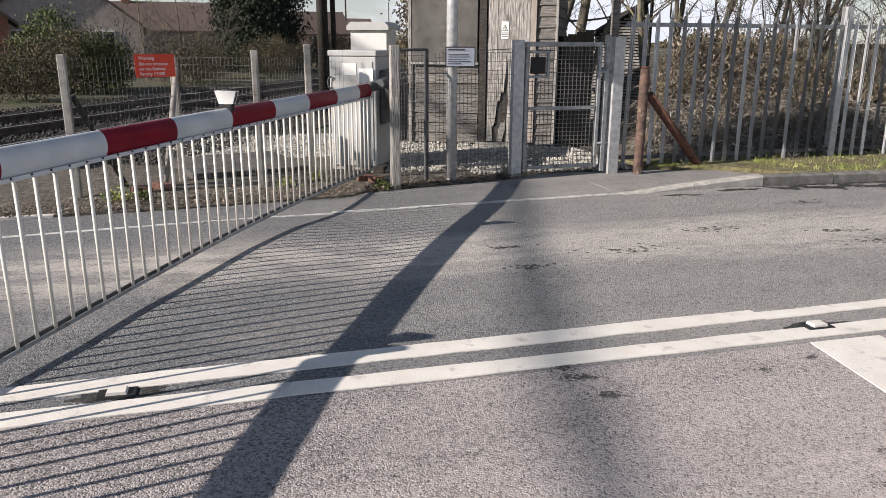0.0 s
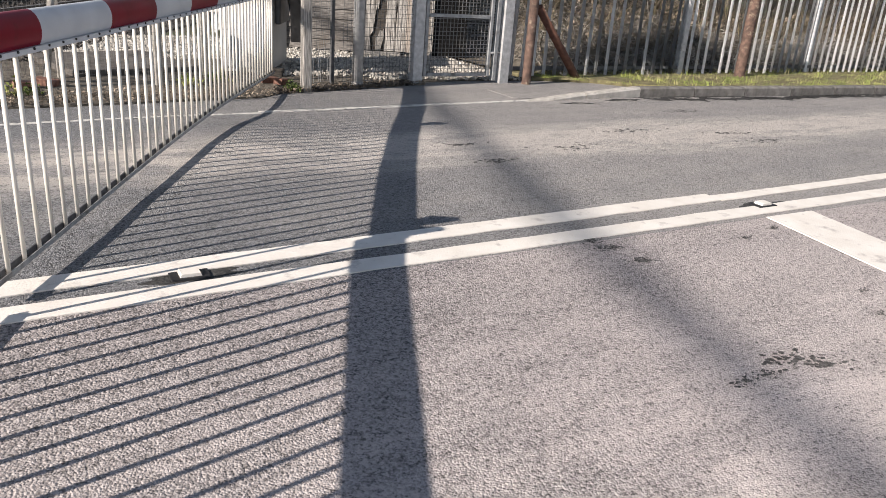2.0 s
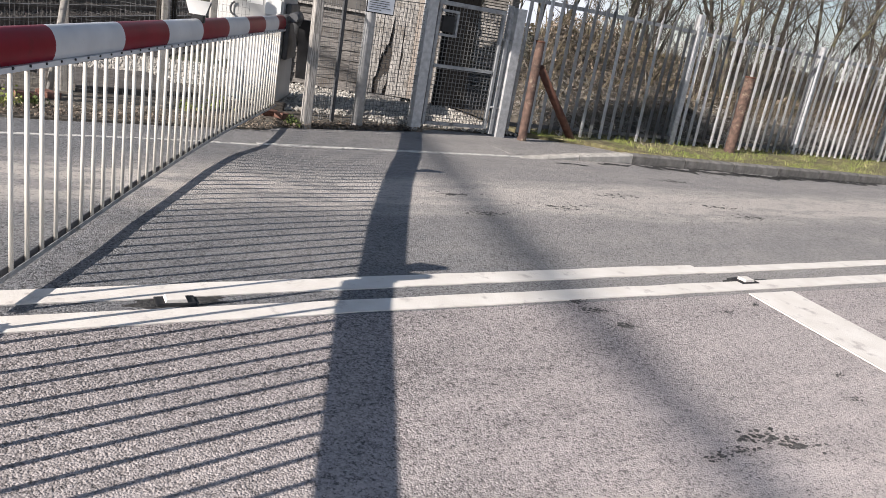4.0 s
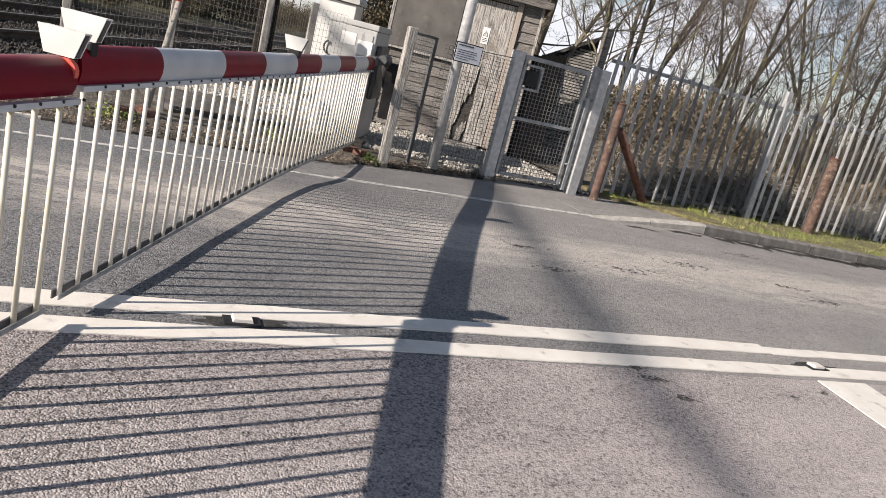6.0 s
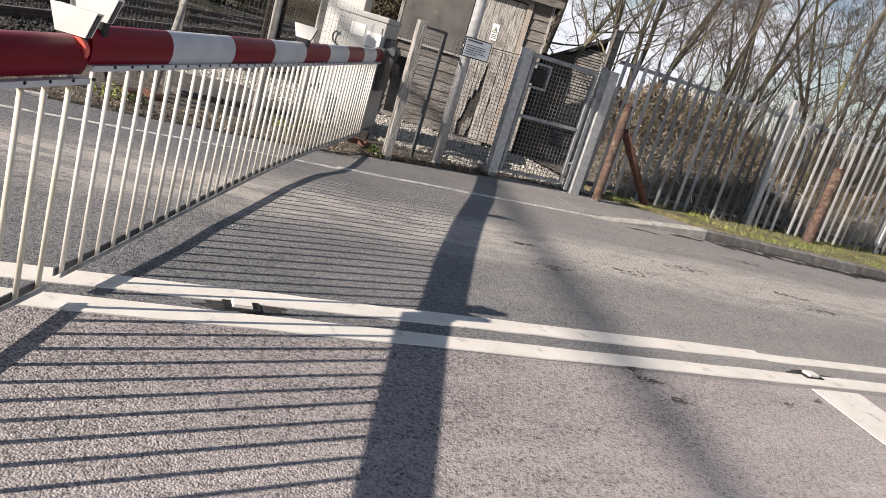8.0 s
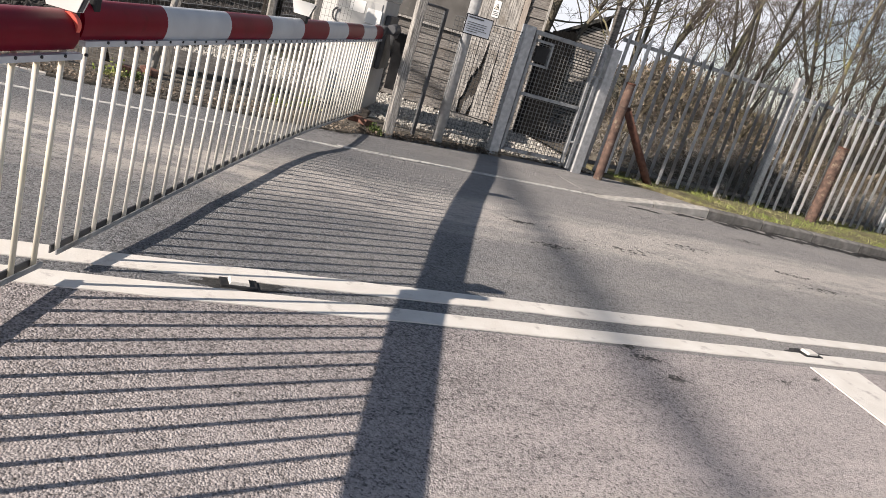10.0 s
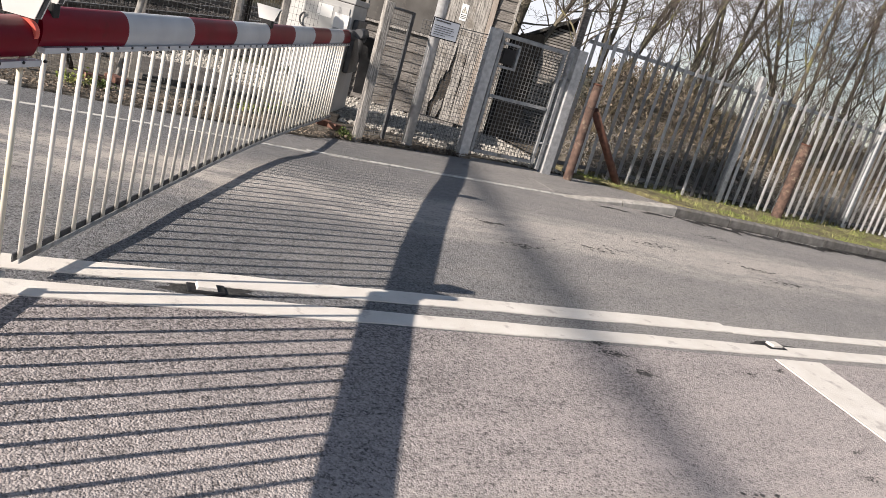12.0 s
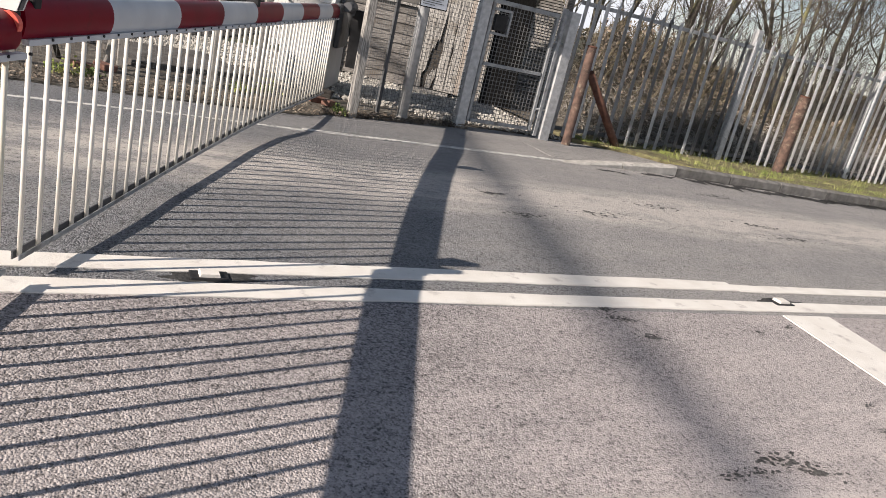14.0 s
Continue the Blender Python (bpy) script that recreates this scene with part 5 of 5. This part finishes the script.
for i, (x, y, sz, m_) in enumerate([(-1.7, 8.12, 0.16, "grass"), (-1.5, 8.2, 0.10, "leaf"), (-0.05, 8.6, 0.12, "grass"), (0.3, 8.9, 0.16, "grass"), (0.95, 8.25, 0.10, "leaf")]):
    weed(x, y, sz, i, m_, "low yellow-green weed on the verge" if m_ == "grass" else "low green weed on the verge")


def foliage(name, x, y, size, n, material, leaf, label, category, seed, trunk=True, cone=False, z0=0.0):
    """A crown of small leaves in uneven clumps."""
    r = np.random.default_rng(seed)
    t = thing(name, pose(x, y, z0), label, category)
    clumps = []
    for i in range(46):
        v = r.normal(0, 1, 3)
        v /= np.linalg.norm(v)
        k = r.random() ** 0.4
        c = np.array([v[0] * size[0] * k, v[1] * size[1] * k, size[2] * (0.5 + 0.5 * v[2] * k)])
        if cone:
            f = r.random() ** 0.8
            a = r.uniform(0, 2 * np.pi)
            w = (1 - f) ** 0.75 * r.uniform(0.3, 1)
            c = np.array([size[0] * w * np.cos(a), size[1] * w * np.sin(a), size[2] * f])
        clumps.append((c, r.uniform(0.14, 0.3) * min(size)))
    per = n // len(clumps)
    p = np.concatenate([c + r.normal(0, s, (per, 3)) for c, s in clumps])
    p[:, 2] = np.abs(p[:, 2])
    ob = scatter("crown", LEAF, LEAF_F, p, material, r.uniform(leaf * 0.6, leaf * 1.4, len(p)), r)
    ob.parent = t
    if trunk:
        part("trunk", rod((0, 0, -0.1), (0, 0, size[2] * 0.7), 0.05 * size[2] * 0.5, 0.02, 8), M["bark"], t)
    return t


def bearing(px_deg, dist):
    a = radians(px_deg)
    return (-0.39 + dist * math.sin(a), 0.22 + dist * math.cos(a))


x, y = bearing(0.2, 40)
foliage("conifer", x, y, (1.9, 1.9, 7.5), 26000, M["conifer"], 0.15, "tall dark green conifer", "tree", 1, cone=True)
x, y = bearing(2.3, 42)
foliage("conifer", x, y, (1.7, 1.7, 7.0), 20000, M["conifer"], 0.15, "tall dark green conifer", "tree", 11, cone=True)
x, y = bearing(-12.6, 27)
foliage("ivy_bush", x, y, (0.95, 0.95, 2.25), 11000, M["leaf"], 0.075, "rounded ivy-green bush behind the railway", "bush", 2)
x, y = bearing(-9.6, 25)
foliage("bush", x, y, (1.0, 0.9, 1.6), 9000, M["hedge"], 0.065, "olive green bush behind the railway", "bush", 3)
for i, (b, dist, sx, h) in enumerate([(-18.5, 27, 1.8, 0.9), (-16, 27, 1.8, 0.95), (-13.5, 26, 1.6, 1.0), (-20, 28, 2, 1.1)]):
    x, y = bearing(b, dist)
    foliage("hedge_bush", x, y, (sx, 0.8, h), 7000, M["hedge"], 0.06, "low clipped dark hedge bush", "hedge", 20 + i, trunk=False)
for i in range(26):
    s = 14 + i * 2.4
    v = at_rail(s, -12.2 - 1.8 * (i % 3) * 0.5)
    foliage("scrub_bush", v.x, v.y, (1.4, 0.9, 1.5 + 0.4 * ((i * 7) % 4) / 3), 6200, M["scrub"], 0.055, "dry brown scrub bush on the railway bank", "bush", 60 + i)
for i, (x, y) in enumerate([(6.2, 23.5), (7.4, 24.5), (8.4, 25.5), (5.2, 24.0)]):
    foliage("tall_bush", x, y, (1.1, 0.9, 3.3), 7000, M["scrub"], 0.09, "tall dry brown bush behind the hut", "bush", 120 + i, trunk=False)
bare = [(-4.5, 30, 4.2), (-6.8, 33, 4.5), (-2.2, 36, 4.0), (3.6, 60, 5), (-9, 40, 5)]
for i, (b, dist, h) in enumerate(bare):
    x, y = bearing(b, dist)
    bare_tree(x, y, h, 90 + i, 0.06, (0, 0), 2, label="leafless garden tree behind the railway", twigs=3)

# ---- houses, poles ----
def house(b, dist, turn, w, d, eave, ridge, wall, label, chimney=True):
    x, y = bearing(b, dist)
    t = thing("house", pose(x, y, -0.06, 0, 0, turn), label, "house", "houses beyond the railway")
    bm = extrude([(-w / 2, 0), (w / 2, 0), (w / 2, eave), (0, ridge - 0.12), (-w / 2, eave)], -d / 2, d / 2)
    part("wall", bm, M[wall], t)
    sl = (ridge - eave) / (w / 2)
    bm = extrude([(-w / 2 - 0.35, eave - 0.35 * sl), (0, ridge), (w / 2 + 0.35, eave - 0.35 * sl), (w / 2 + 0.35, eave - 0.35 * sl - 0.14), (0, ridge - 0.14), (-w / 2 - 0.35, eave - 0.35 * sl - 0.14)], -d / 2 - 0.25, d / 2 + 0.25)
    rf = part("roof", bm, M["tile"], t, "brown tiled pitched roof")
    if chimney:
        part("chimney", box(-0.3, d / 4, ridge - 0.5, 0.3, d / 4 + 0.6, ridge + 0.75, 0.03), M["brick"], rf)
        part("chimney_pot", rod((0, d / 4 + 0.3, ridge + 0.75), (0, d / 4 + 0.3, ridge + 1.05), 0.11, 0.09, 10), M["brick_paver"], rf)
    for k in (-w / 4, w / 4):
        wd = part("window", box(k - 0.6, -d / 2 - 0.05, 0.95, k + 0.6, -d / 2 + 0.02, 2.05), M["frame_white"], t, "white framed window")
        part("pane", box(k - 0.53, -d / 2 - 0.06, 1.02, k - 0.03, -d / 2 - 0.052, 1.98), M["glass"], wd)
        part("pane", box(k + 0.03, -d / 2 - 0.06, 1.02, k + 0.53, -d / 2 - 0.052, 1.98), M["glass"], wd)
    for k in (-d / 4, d / 4):
        for sx in (-1, 1):
            wd = part("window", box(sx * (w / 2) - 0.05, k - 0.6, 0.95, sx * (w / 2) + 0.05, k + 0.6, 2.05), M["frame_white"], t, "white framed window")
            part("pane", box(sx * (w / 2 + 0.03) - 0.03, k - 0.5, 1.02, sx * (w / 2 + 0.03) + 0.03, k + 0.5, 1.98), M["glass"], wd)
    return t


house(-11.3, 50, 6, 8.0, 10, 2.4, 5.4, "render", "grey rendered bungalow with a brown tiled gable roof")
house(-16.6, 60, 80, 7.5, 11, 2.5, 4.6, "render", "pale bungalow with a brown tiled roof and chimneys")
house(-19.5, 40, 15, 6.5, 9, 2.5, 4.9, "brick", "red brick bungalow with a steep roof")
house(-4.2, 62, 95, 7.5, 14, 2.4, 4.3, "render", "low rendered bungalow with a long brown roof")
house(2.5, 80, 95, 7.5, 12, 2.4, 4.4, "pink_render", "pinkish bungalow with a brown roof")
house(5.2, 110, 95, 8, 14, 2.4, 4.6, "pink_render", "pinkish bungalow with a brown roof")

tp = thing("telegraph_pole", pose(1.5, 20.2, 0), "dark creosoted timber telegraph pole", "pole")
part("pole", rod((0, 0, -0.1), (0, 0, 8.5), 0.15, 0.11, 14), M["creosote"], tp)
part("stay_post", rod((0.3, 0.2, -0.1), (0.27, 0.2, 7.5), 0.07, 0.06, 8), M["creosote"], tp)
for b, dist, h, rr in ((7.1, 90, 9, 0.12), (10.2, 95, 6, 0.08), (11.0, 140, 7, 0.08)):
    x, y = bearing(b, dist)
    q = part("lamp_column", rod((x, y, -0.1), (x, y, h), rr, rr * 0.6, 10), M["creosote"])
    tagged(q, "slim dark column beside the railway", "column", "columns beside the railway")
# unseen cable bundle, added to throw the soft stripe on the road
paths = [[(Vector((-24.04 + o + 0.29 * k, -8 + k, 12.0)), 0.022) for k in range(0, 25)] for o in (-0.13, 0.0, 0.13)]
cable = tubes(paths, 8, M["black"], "unseen_shade_cable")
tagged(cable, "unseen black cable bundle added to shade the road", "cable")

# unseen poles, added only to carry that cable
for k in (0, 24):
    cp = part("unseen_cable_pole", rod((-24.04 + 0.29 * k, -8 + k, -0.1), (-24.04 + 0.29 * k, -8 + k, 12.05), 0.15, 0.1, 12), M["creosote"])
    tagged(cp, "unseen dark timber pole added to hold the shade cable", "pole", "poles holding the cable")

# distant tree line
n = 9000
ba = np.radians(rng.uniform(-40, 75, n))
di = rng.uniform(240, 300, n)
tp_ = np.stack([np.sin(ba) * di, np.cos(ba) * di, np.abs(rng.normal(0, 1.0, n)) * (1 + 0.6 * np.sin(ba * 23))], 1)
scatter("far_trees", LEAF, LEAF_F, tp_, M["scrub"], rng.uniform(1.0, 2.4, n), rng, label="far brown tree line on the horizon", category="far woods")
